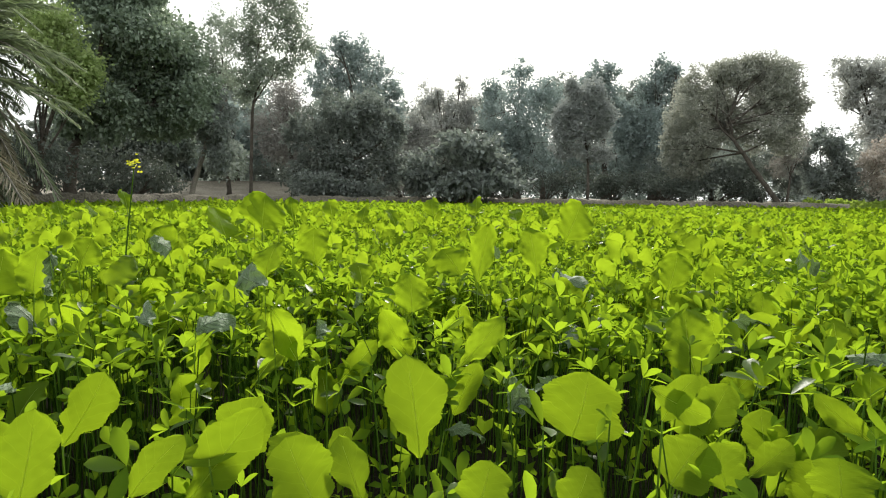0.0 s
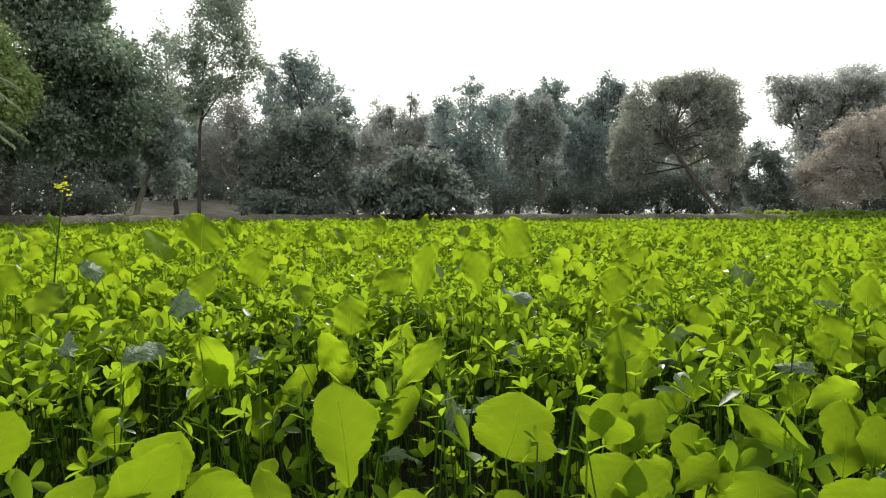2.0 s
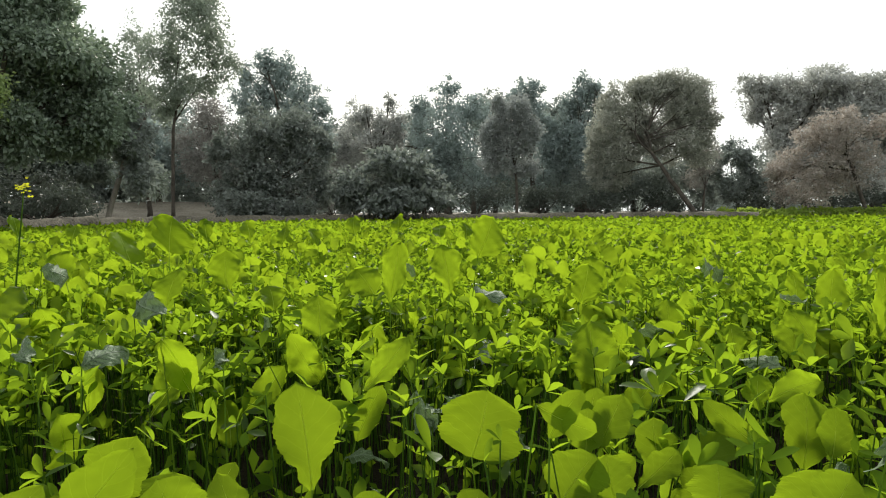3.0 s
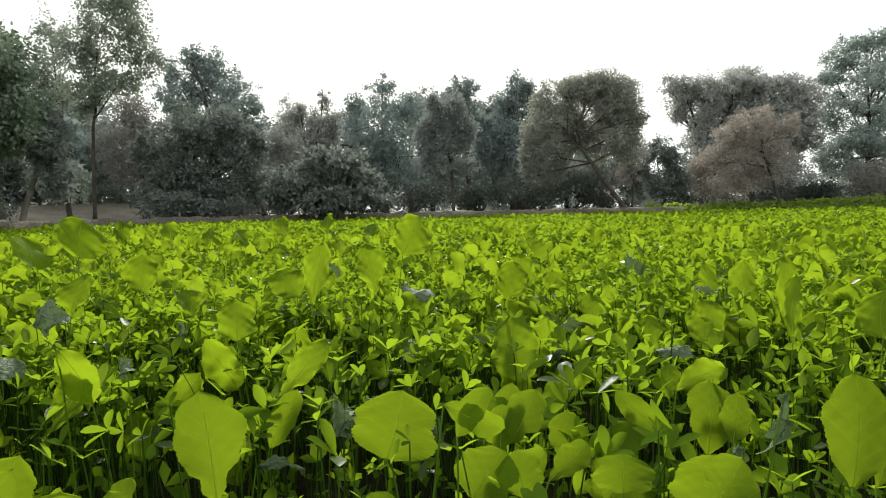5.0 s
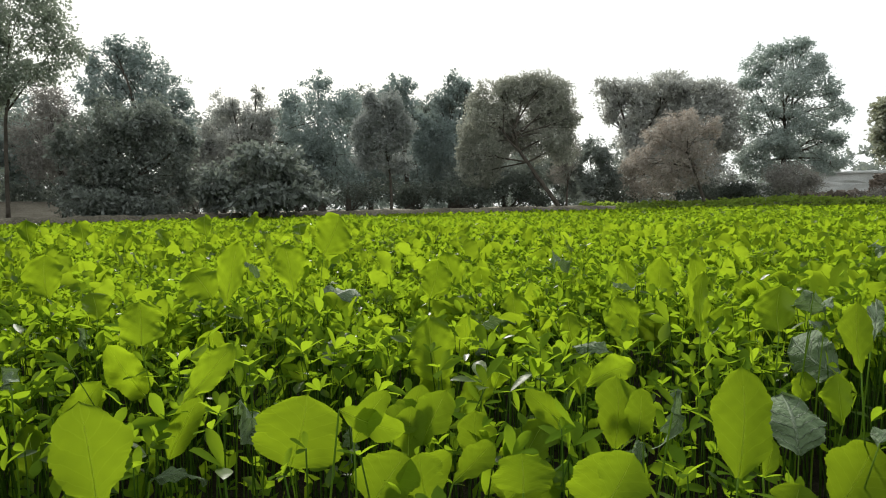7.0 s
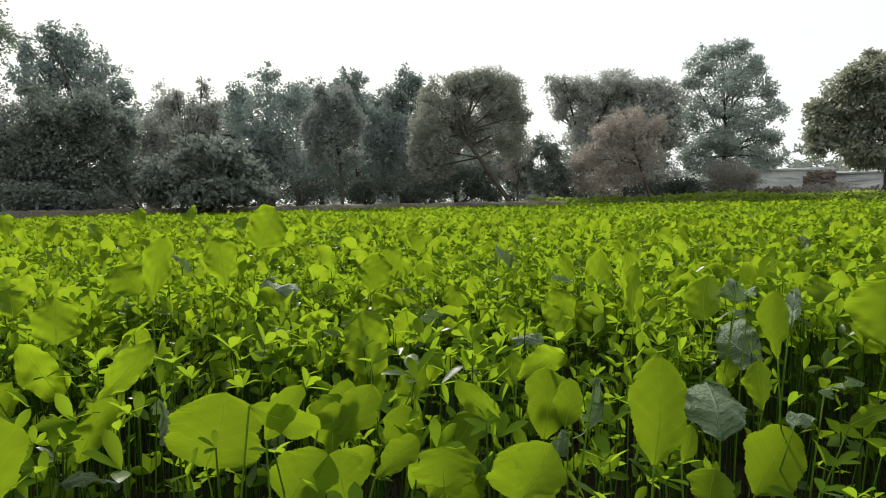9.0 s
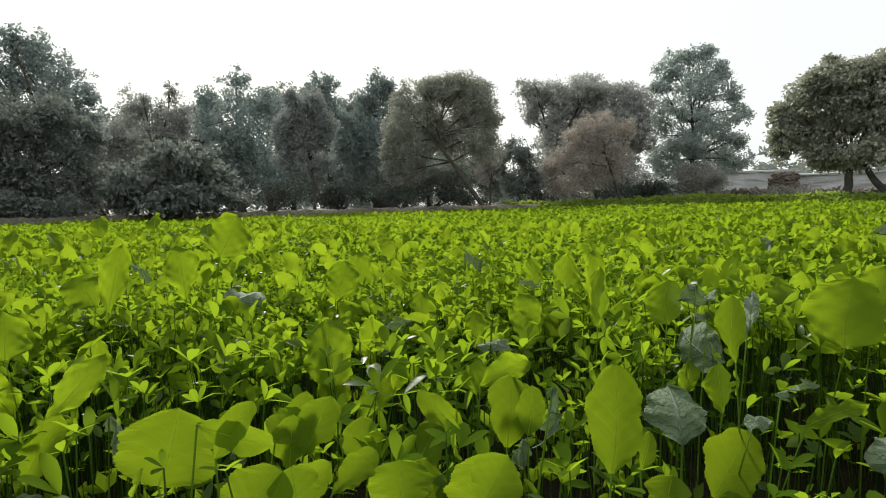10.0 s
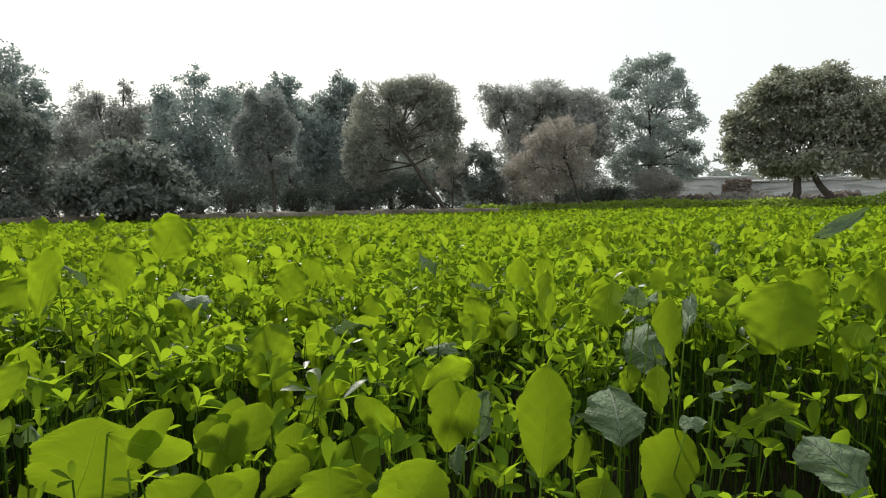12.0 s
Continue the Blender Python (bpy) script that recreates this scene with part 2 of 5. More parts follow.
def tube(points, radii, sides=6):
    """A tapered tube along points."""
    p, r = np.asarray(points, float), np.asarray(radii, float)
    way = unit(np.gradient(p, axis=0))
    side = unit(np.cross(way, np.where(np.abs(way[:, 2:]) > 0.9, [[1.0, 0, 0]], [[0, 0, 1.0]])))
    up = np.cross(side, way)
    a = np.arange(sides) * 2 * np.pi / sides
    ring = p[:, None] + r[:, None, None] * (np.cos(a)[None, :, None] * side[:, None] + np.sin(a)[None, :, None] * up[:, None])
    f = []
    for i in range(len(p) - 1):
        for j in range(sides):
            k = (j + 1) % sides
            q = [i * sides + j, i * sides + k, (i + 1) * sides + k, (i + 1) * sides + j]
            f += [(q[0], q[1], q[2]), (q[0], q[2], q[3])]
    n = len(p) * sides
    v = np.concatenate([ring.reshape(-1, 3), p[:1], p[-1:]])
    for j in range(sides):
        k = (j + 1) % sides
        f += [(n, k, j), (n + 1, n - sides + j, n - sides + k)]
    return v, np.array(f)


def curve_points(nodes, steps):
    """A smooth line through a few nodes."""
    nodes = np.asarray(nodes, float)
    if len(nodes) == 2:
        return nodes[0] + (nodes[1] - nodes[0]) * np.linspace(0, 1, steps)[:, None]
    ext = np.concatenate([[2 * nodes[0] - nodes[1]], nodes, [2 * nodes[-1] - nodes[-2]]])
    out = []
    for s in np.linspace(0, len(nodes) - 1, steps):
        i = min(int(s), len(nodes) - 2)
        t = s - i
        a, b, c, d = ext[i : i + 4]
        out.append(0.5 * (2 * b + (c - a) * t + (2 * a - 5 * b + 4 * c - d) * t * t + (3 * b - a - 3 * c + d) * t**3))
    return np.array(out)


def part(name, me, parent, label=""):
    ob = new(name, me)
    ob.parent = parent
    return tagged(ob, label)


def thing(name, x, y, z, label, category, group="", kind=""):
    ob = new(name)
    ob.location = (x, y, z)
    ob.empty_display_size = 0.05
    return tagged(ob, label, category, group, kind)


# ---- ground ----
EDGE_AZ = [-180, -70, -45, -30, -20, 5, 28, 36, 45, 52, 58, 70, 110, 180]
EDGE_R = [16, 12, 12.5, 15.5, 18, 21.5, 25, 28, 30, 29, 26, 22, 16, 16]


def edge(az):
    return np.interp(az, EDGE_AZ, EDGE_R)


def bumps(x, y, scale, seed=0.0):
    x, y = np.asarray(x) / scale + seed, np.asarray(y) / scale - seed * 1.7
    return (np.sin(x * 1.0 + 1.3 * np.sin(y * 0.7)) + np.sin(y * 1.3 + 1.1 * np.sin(x * 0.9 + 2)) + 0.5 * np.sin(x * 2.7 + y * 1.9)) / 2.5


def ground_z(x, y):
    x, y = np.asarray(x, float), np.asarray(y, float)
    az, r = np.degrees(np.arctan2(x, y)), np.hypot(x, y)
    e = edge(az)
    rise = np.clip((r - e) / 1.2, 0, 1)
    rise = rise * rise * (3 - 2 * rise)
    z = 0.53 * rise + 0.02 * bumps(x, y, 0.5) * (1 - rise) + 0.04 * bumps(x, y, 1.7, 3) * rise
    # earth bank behind the trees on one side
    bank = np.clip((r - 24) / 5, 0, 1) * np.clip((-8 - az) / 5, 0, 1) * np.clip((az + 55) / 10, 0, 1)
    return z + 0.65 * bank * (1 - np.clip((r - 34) / 8, 0, 1)) + 0.07 * bumps(x, y, 0.9, 5) * bank


def build_ground():
    az = np.linspace(-np.pi, np.pi, 361)[:-1]
    r = np.concatenate([[0.02], np.linspace(0.4, 12, 24), np.linspace(12.5, 42, 70), np.geomspace(44, 1500, 22)])
    rr, aa = np.meshgrid(r, az, indexing="ij")
    x, y = rr * np.sin(aa), rr * np.cos(aa)
    v = np.stack([x, y, ground_z(x, y)], -1).reshape(-1, 3)
    n = len(az)
    i, j = np.meshgrid(np.arange(len(r) - 1), np.arange(n), indexing="ij")
    a, b = i * n + j, i * n + (j + 1) % n
    f = np.concatenate([np.stack([a, a + n, b + n], -1).reshape(-1, 3), np.stack([a, b + n, b], -1).reshape(-1, 3)])
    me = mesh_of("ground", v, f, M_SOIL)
    # inside the field edge the soil is painted as dark as crop shade
    me.materials.append(M_FIELD_SHADE)
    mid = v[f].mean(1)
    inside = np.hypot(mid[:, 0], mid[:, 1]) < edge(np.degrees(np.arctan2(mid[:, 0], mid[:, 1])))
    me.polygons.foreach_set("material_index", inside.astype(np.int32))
    tagged(new("ground", me), "bare dry earth ground under and beyond the green crop", "ground", kind="structure")


build_ground()


def build_bund():
    """The low earth bank along the far edge of the field."""
    az = np.radians(np.linspace(-60, 33, 320))
    cross = np.array([(-0.75, -0.1), (-0.45, 0.33), (-0.2, 0.56), (0.1, 0.6), (0.45, 0.57), (0.9, 0.42), (1.3, 0.3)])
    pile = Pile()
    rows = []
    for a in az:
        r0 = float(edge(np.degrees(a)))
        wob = 0.06 * float(bumps(a * 60, 2.0, 1.0)) + 0.05 * float(bumps(a * 210, 7.0, 1.0))
        rows.append([((r0 + d) * np.sin(a), (r0 + d) * np.cos(a), h + (wob * 0.5 if h > 0.3 else 0) + 0.012 * RNG.normal() * (h > 0)) for d, h in cross])
    v = np.array(rows).reshape(-1, 3)
    k = len(cross)
    i, j = np.meshgrid(np.arange(len(az) - 1), np.arange(k - 1), indexing="ij")
    q = i * k + j
    f = np.concatenate([np.stack([q, q + k, q + k + 1], -1).reshape(-1, 3), np.stack([q, q + k + 1, q + 1], -1).reshape(-1, 3)])
    pile.add(v, f[:, ::-1])
    tagged(new("earth_bund", pile.mesh("earth_bund", M_BUND)), "low pale dried-mud bank along the field edge", "earth bank", kind="structure")


build_bund()


# ---- trees ----
LEAF_TWO = (np.array([(0, 0, 0), (-0.3, 0.5, 0.05), (0, 1, -0.08), (0.3, 0.5, 0.05)]), np.array([(0, 2, 1), (0, 3, 2)]))


def crown_mesh(name, lobes, count, leaf, mat, rng, clump=0.16, droop=0.45, boughs=7):
    """Leaves in clumps over the lobes (x, y, z, r across, r up)."""
    lobes = np.asarray(lobes, float)
    # each lobe breaks up into boughs of its own
    fine = []
    for x, y, z, ra, ru in lobes:
        for _ in range(boughs):
            w = unit(rng.normal(size=3)) * [ra, ra, ru] * rng.uniform(0.35, 0.95)
            k = rng.uniform(0.3, 0.6)
            fine.append((x + w[0], y + w[1], z + w[2], ra * k, ru * k * 1.05))
        fine.append((x, y, z, ra * 0.85, ru * 0.85))
    lobes = np.array(fine) if boughs else lobes
    weight = (lobes[:, 3] ** 1.4 * lobes[:, 4]) ** 0.75
    clumps = max(60, count // 16)
    which = rng.choice(len(lobes), clumps, p=weight / weight.sum())
    way = unit(rng.normal(size=(clumps, 3)))
    reach = rng.uniform(0.1, 1.0, clumps) ** 0.42 * rng.uniform(0.85, 1.15, clumps)
    rad = lobes[which][:, [3, 3, 4]]
    centre = lobes[which][:, :3] + way * reach[:, None] * rad
    spread = clump * (0.6 + rad.mean(1))
    pick = rng.integers(0, clumps, count)
    p = centre[pick] + rng.normal(size=(count, 3)) * spread[pick][:, None] * [0.55, 0.55, 0.42]
    along = unit(way[pick] * 0.8 + rng.normal(size=(count, 3)) * 0.75 + [0, 0, -droop])
    facing = unit(rng.normal(size=(count, 3)) * 0.9 + [0, 0, 0.35] + way[pick] * 0.6)
    pile = Pile()
    scatter(pile, LEAF_TWO, p, frames(along, facing), leaf * rng.uniform(0.6, 1.35, count))
    return pile.mesh(name, mat, False), centre


def tree(name, label, x, y, kind, count, leaf, trunk, line, lobes, category="tree", bark=None, extra=()):
    """line: the trunk as (across, height) pairs; lobes: (across, height, radius across, radius up); across is at right angles to the way to the field's middle."""
    seed = int(abs(x * 131 + y * 977)) % 9973
    rng = np.random.default_rng(seed)
    bark = bark or M_BARK
    az = math.atan2(x, y)
    ac, deep = np.array([math.cos(az), -math.sin(az), 0]), np.array([math.sin(az), math.cos(az), 0])
    z0 = float(ground_z(x, y)) - 0.08
    ob = thing(name, x, y, z0, label, category, "trees round the field")

    def place(a, h, d=0.0):
        return ac * a + deep * d + np.array([0, 0, h - z0])

    nodes = [np.zeros(3)] + [place(a, max(h, z0 + 0.25 * (i + 1))) for i, (a, h) in enumerate(line[1:])]
    pts = curve_points(nodes, 4 + 4 * len(nodes))
    pts[1:-1] += rng.normal(size=(len(pts) - 2, 3)) * trunk * 0.12
    radii = trunk * np.linspace(1.15, 0.6, len(pts))
    radii[0] *= 1.35
    stem = M_BARK_PALE if name == "leaning_tree" else bark
    back = 0.8 if name == "acacia_tree" else 0.0      # its crown hangs behind the bare forks
    part("trunk", Pile().add(*tube(pts, radii, 8)).mesh("trunk", stem), ob)
    full = []
    for a, h, ra, ru in lobes:
        full.append((*place(a, h, rng.normal() * ra * 0.3 + back), ra, ru))
    for i, lobe in enumerate(full):
        goal = np.array(lobe[:3]) + np.array([0, 0, 0.3 * lobe[4]])
        start = pts[int(rng.integers(len(pts) * 2 // 3, len(pts)))]
        if goal[2] < start[2]:
            start = pts[len(pts) // 2]
        mid = start * 0.5 + goal * 0.5 + rng.normal(size=3) * 0.08 * np.linalg.norm(goal - start) + [0, 0, 0.05]
        limb = curve_points([start, mid, goal], 9)
        pile = Pile().add(*tube(limb, trunk * np.linspace(0.5, 0.12, 9), 5))
        for j in range(6):
            b = limb[int(rng.integers(3, 9))]
            g = np.array(lobe[:3]) + unit(rng.normal(size=3)) * [lobe[3], lobe[3], lobe[4]] * 0.9
            pile.add(*tube(curve_points([b, (b + g) / 2 + rng.normal(size=3) * 0.06, g], 5), trunk * np.linspace(0.17, 0.04, 5), 4))
        part("limb", pile.mesh("limb", bark), ob)
    for a0, h0, a1, h1, r in extra:
        e = curve_points([place(a0, h0, 0.3), place((a0 * 0.4 + a1 * 0.6), (h0 + h1) / 2 - 0.1, 0.2), place(a1, h1)], 9)
        part("trunk", Pile().add(*tube(e, r * np.linspace(1.2, 0.7, 9), 8)).mesh("trunk", bark), ob)
    clump = {"light": 0.3, "fine": 0.14, "fineb": 0.14, "airy": 0.15, "brown": 0.2, "rust": 0.13}.get(kind, 0.15)
    me, _ = crown_mesh("crown", full, int(count * (1.5 if name == "back_tree" else 2.2)), leaf * (1.2 if name == "back_tree" else 1.0), TREE_LEAF[kind], rng, clump)
    part("crown", me, ob)
    return ob


tree("broadleaf_tree", "dense dark mango-like tree with glossy leaves beside the field", -8.72, 14.54, "broad", 26000, 0.115, 0.13,
     [(-0.04, 0.56), (0.07, 1.41), (0.25, 2.01), (0.53, 2.62)],
     [(1.6, 4.45, 1.16, 0.82), (0.78, 5.37, 1.05, 0.92), (1.5, 5.6, 0.75, 0.65), (2.48, 4.3, 0.7, 0.63), (2.8, 3.51, 0.57, 0.64), (1.69, 3.26, 1.1, 0.83), (2.52, 2.79, 0.64, 0.5), (0.74, 3.68, 0.8, 0.93), (0.94, 2.52, 0.81, 0.61), (1.86, 2.39, 0.83, 0.42), (0.18, 2.33, 0.59, 0.53)])
tree("feathery_tree", "light green feathery tree behind the date palm", -8.49, 12.91, "light", 6500, 0.085, 0.06,
     [(-0.00, 0.56), (0.19, 1.67)],
     [(0.69, 3.34, 0.45, 0.59), (0.95, 3.28, 0.24, 0.34), (0.56, 3.96, 0.42, 0.42), (0.79, 2.77, 0.31, 0.43), (0.12, 4.17, 0.58, 0.46), (0.34, 3.3, 0.35, 0.7), (1.04, 3.03, 0.14, 0.17)])
tree("leaning_tree", "small pale-barked tree leaning over the field bank", -6.85, 16.59, "grey", 3600, 0.1, 0.07,
     [(0.00, 0.64), (0.51, 1.91), (1.00, 3.11)],
     [(0.81, 2.57, 0.65, 0.60), (0.46, 2.99, 0.57, 0.50), (0.94, 1.67, 0.56, 0.58)])
tree("slender_tree", "tall slender tree with an airy forked crown", -5.90, 19.06, "airy", 7500, 0.085, 0.05,
     [(0.00, 0.61), (0.07, 2.92), (0.22, 3.93)],
     [(0.64, 5.97, 0.99, 0.84), (1.39, 5.03, 0.65, 0.82), (-0.18, 5.23, 0.76, 0.73), (0.47, 4.28, 0.81, 0.67), (0.98, 6.83, 0.67, 0.52), (-0.19, 3.91, 0.55, 0.63)])
tree("sparse_tree", "sparse twiggy tree with thin foliage", -7.81, 22.64, "airy", 2600, 0.09, 0.08,
     [(0.00, 0.67), (-0.03, 2.72), (-0.14, 4.51)],
     [(-0.21, 6.27, 0.56, 1.14), (-0.04, 4.91, 0.61, 0.80), (-0.60, 5.26, 0.44, 0.75), (0.21, 1.72, 0.62, 0.43)])
tree("brown_tree", "brownish half-dry tree in the tree belt", -6.55, 27.18, "brown", 6000, 0.09, 0.12,
     [(0.00, 0.62), (-0.11, 2.69)],
     [(-0.22, 4.36, 1.06, 1.46), (-0.93, 3.38, 0.95, 1.26), (0.25, 2.70, 1.02, 1.03)])
tree("tall_tree", "tall grey-green conical tree in the tree belt", -3.93, 29.70, "greyg", 9000, 0.13, 0.16,
     [(0.00, 0.66), (-0.28, 4.49)],
     [(-0.41, 6.83, 1.11, 1.14), (-1.45, 5.75, 0.94, 1.31), (0.77, 5.84, 1.01, 1.32), (-0.80, 4.48, 1.68, 1.38), (1.05, 4.01, 1.19, 1.56), (-1.92, 6.82, 0.33, 0.70), (1.65, 5.08, 0.40, 0.95), (-1.07, 7.31, 0.55, 0.71)])
tree("bushy_tree", "dense dark bushy tree at the field edge", -3.64, 21.65, "speckled", 13500, 0.12, 0.12,
     [(0.00, 0.63), (-0.00, 1.91)],
     [(-0.77, 2.28, 0.93, 1.06), (0.0, 3.26, 0.87, 0.78), (1.06, 3.39, 0.98, 0.74), (1.36, 2.14, 0.89, 1.18), (0.19, 1.72, 1.17, 0.98), (-1.15, 1.31, 0.68, 0.68), (1.76, 1.37, 0.55, 0.69), (-0.58, 0.93, 1.17, 0.43), (0.78, 0.76, 1.18, 0.35), (1.94, 2.94, 0.32, 0.59), (-1.33, 2.83, 0.42, 0.58)])
tree("low_tree", "low rounded greyish tree with drooping leaves, paled for haze", 0.65, 20.95, "speckled", 6500, 0.17, 0.1,
     [(0.00, 0.62), (-0.02, 1.56)],
     [(-0.02, 2.03, 1.04, 0.75), (-0.96, 1.55, 0.96, 0.75), (0.93, 1.57, 0.84, 0.75), (-0.01, 1.15, 1.70, 0.48), (-1.53, 1.12, 0.56, 0.44)])
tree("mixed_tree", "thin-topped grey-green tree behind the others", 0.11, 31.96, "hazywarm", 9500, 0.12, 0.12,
     [(0.00, 0.70), (-0.05, 3.73)],
     [(-0.93, 5.12, 0.63, 0.97), (0.84, 5.29, 0.51, 1.14), (-0.06, 4.01, 1.37, 1.15), (-1.63, 4.27, 0.63, 0.92), (0.62, 6.26, 0.26, 0.46), (-0.51, 5.69, 0.4, 0.51), (-1.33, 2.85, 1.15, 1.15), (0.21, 5.42, 0.4, 0.63), (-2.34, 3.41, 0.63, 1.15), (1.25, 4.87, 0.34, 1.14)])
tree("tall_tree", "tall uneven green tree in the tree belt, greyed for haze", 3.47, 29.76, "greyg", 10000, 0.13, 0.16,
     [(0.00, 0.66), (-0.08, 3.83)],
     [(-0.00, 6.18, 0.83, 0.93), (-1.31, 5.54, 0.62, 0.78), (1.07, 5.40, 0.99, 1.04), (-0.22, 4.22, 1.73, 1.56), (-0.99, 2.98, 1.13, 1.12), (0.88, 2.64, 1.34, 1.62), (-0.31, 2.24, 1.13, 1.41)])
tree("fine_tree", "soft grey fine-leaved tree on a thin trunk", 5.37, 23.36, "fineb", 13000, 0.09, 0.055,
     [(0.00, 0.68), (-0.04, 1.94), (-0.17, 2.77)],
     [(0.10, 4.40, 0.55, 0.60), (-0.55, 4.05, 0.60, 0.70), (0.38, 3.70, 0.55, 0.70), (-0.12, 3.20, 0.85, 0.80), (-0.95, 3.30, 0.50, 0.70), (0.08, 2.35, 0.70, 0.40), (-1.1, 2.55, 0.45, 0.5), (-0.7, 4.75, 0.25, 0.30)])
tree("tall_tree", "dark upright tree behind the fine-leaved tree", 7.94, 30.97, "greyg", 7000, 0.13, 0.14,
     [(0.00, 0.73), (-0.13, 4.30)],
     [(-0.34, 6.48, 0.74, 0.98), (0.24, 5.11, 0.79, 1.38), (-0.87, 6.22, 0.63, 0.81), (0.46, 2.78, 1.12, 1.74), (-1.70, 2.36, 1.17, 1.48)])
tree("tall_tree", "tall dark green tree in the tree belt, tinted bluish for haze", 10.24, 30.29, "greyg", 8500, 0.13, 0.15,
     [(0.00, 0.71), (-0.14, 3.98)],
     [(0.06, 6.59, 0.54, 0.90), (-0.73, 5.88, 0.55, 0.91), (0.33, 5.04, 0.86, 1.63), (-0.64, 3.59, 1.09, 1.89), (-1.26, 4.82, 0.55, 1.03), (0.65, 6.48, 0.27, 0.67)])
tree("acacia_tree", "acacia-like tree with a leaning trunk and wide fine crown", 12.43, 22.81, "fine", 31000, 0.092, 0.085,
     [(-0.07, 0.56), (-0.88, 1.55), (-1.44, 2.37), (-1.83, 2.96), (-2.12, 3.66)],
     [(-3.7, 5.0, 0.7, 0.66), (-2.68, 5.29, 0.85, 0.7), (-1.75, 5.58, 0.85, 0.7), (-0.73, 5.64, 0.8, 0.65), (-0.29, 5.16, 0.75, 0.8), (0.16, 4.58, 0.5, 0.65), (-4.0, 4.0, 0.6, 0.9), (-2.9, 4.27, 1.05, 0.9), (-1.87, 4.63, 1.14, 0.95), (-0.63, 4.35, 1.0, 1.0), (-2.01, 3.6, 1.2, 0.9), (-0.75, 3.3, 1.05, 0.95), (-3.2, 3.02, 0.95, 0.85), (0.0, 2.9, 0.5, 0.7), (-4.1, 2.71, 0.5, 0.85), (-3.4, 1.97, 0.85, 0.6), (0.3, 4.13, 0.3, 0.4), (0.1, 3.6, 0.45, 0.6), (-1.3, 5.9, 0.6, 0.35), (-2.3, 5.6, 0.5, 0.4)])
# added dark foliage that stands for deep shade below the broadleaf crown
tree("understory_tree", "dark low tree added to fill the shade behind the broadleaf tree", -9.40, 20.90, "greyd", 9000, 0.13, 0.1,
     [(-1.25, 0.64), (-1.23, 1.37)],
     [(-2.26, 2.05, 0.72, 0.81), (-1.29, 2.28, 0.92, 0.82), (-0.29, 2.23, 0.93, 0.75), (0.43, 2.14, 0.66, 0.61), (-2.71, 2.39, 0.53, 0.71)])
tree("understory_tree", "dark low tree in the shade of the acacia", 11.81, 27.55, "grey", 9000, 0.11, 0.1,
     [(0.00, 0.69), (-0.16, 1.76)],
     [(-0.53, 2.25, 1.35, 1.10), (0.84, 2.00, 1.16, 0.98), (-1.94, 1.96, 1.21, 1.12), (2.34, 2.35, 0.67, 0.85)])
tree("small_tree", "small dark tree with sparse low crown", 16.77, 27.39, "dusty", 5000, 0.12, 0.08,
     [(-0.25, 0.83), (-0.19, 1.83)],
     [(-0.37, 3.09, 0.73, 0.62), (0.44, 2.64, 0.67, 0.73), (-1.06, 2.42, 0.57, 0.62), (-0.24, 1.69, 0.96, 0.62), (0.71, 1.8, 0.45, 0.67)])
tree("dry_tree", "thin brownish dry tree by the bank", 13.50, 24.65, "brown", 1900, 0.07, 0.05,
     [(-0.00, 0.82), (0.10, 2.10)],
     [(0.16, 2.72, 0.59, 0.69), (-0.23, 2.05, 0.54, 0.58)])
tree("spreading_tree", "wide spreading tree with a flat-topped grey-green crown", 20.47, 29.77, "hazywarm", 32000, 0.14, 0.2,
     [(0.00, 0.82), (-0.06, 3.71)],
     [(-1.13, 6.64, 0.93, 0.87), (-1.29, 5.68, 0.69, 0.69), (0.2, 6.7, 1.3, 0.85), (1.93, 6.8, 1.4, 0.8), (3.62, 6.45, 1.4, 0.8), (4.72, 6.03, 0.95, 1.01), (0.6, 5.5, 1.6, 1.3), (2.3, 5.6, 1.6, 1.2), (3.4, 5.25, 1.7, 1.35), (4.19, 4.15, 1.2, 1.3), (-0.09, 4.3, 1.1, 1.4), (2.24, 3.6, 1.7, 1.5), (0.9, 2.6, 1.85, 1.4), (4.59, 4.87, 0.7, 0.95), (3.3, 2.2, 1.5, 1.0)])
tree("dry_tree", "rust-brown half-dry tree with a leaning trunk", 19.51, 22.98, "rust", 8500, 0.10, 0.07,
     [(-0.10, 0.70), (-0.51, 2.12), (-0.82, 3.01)],
     [(-1.18, 4.28, 0.96, 0.71), (-1.89, 3.58, 1.02, 0.87), (-0.71, 3.38, 1.06, 1.01), (-2.87, 2.48, 0.83, 0.78), (-1.65, 2.17, 1.28, 0.92), (-0.46, 2.12, 1.0, 0.85), (0.21, 3.94, 0.5, 0.64), (-2.13, 1.55, 1.29, 0.62), (-3.37, 1.98, 0.42, 0.63)])
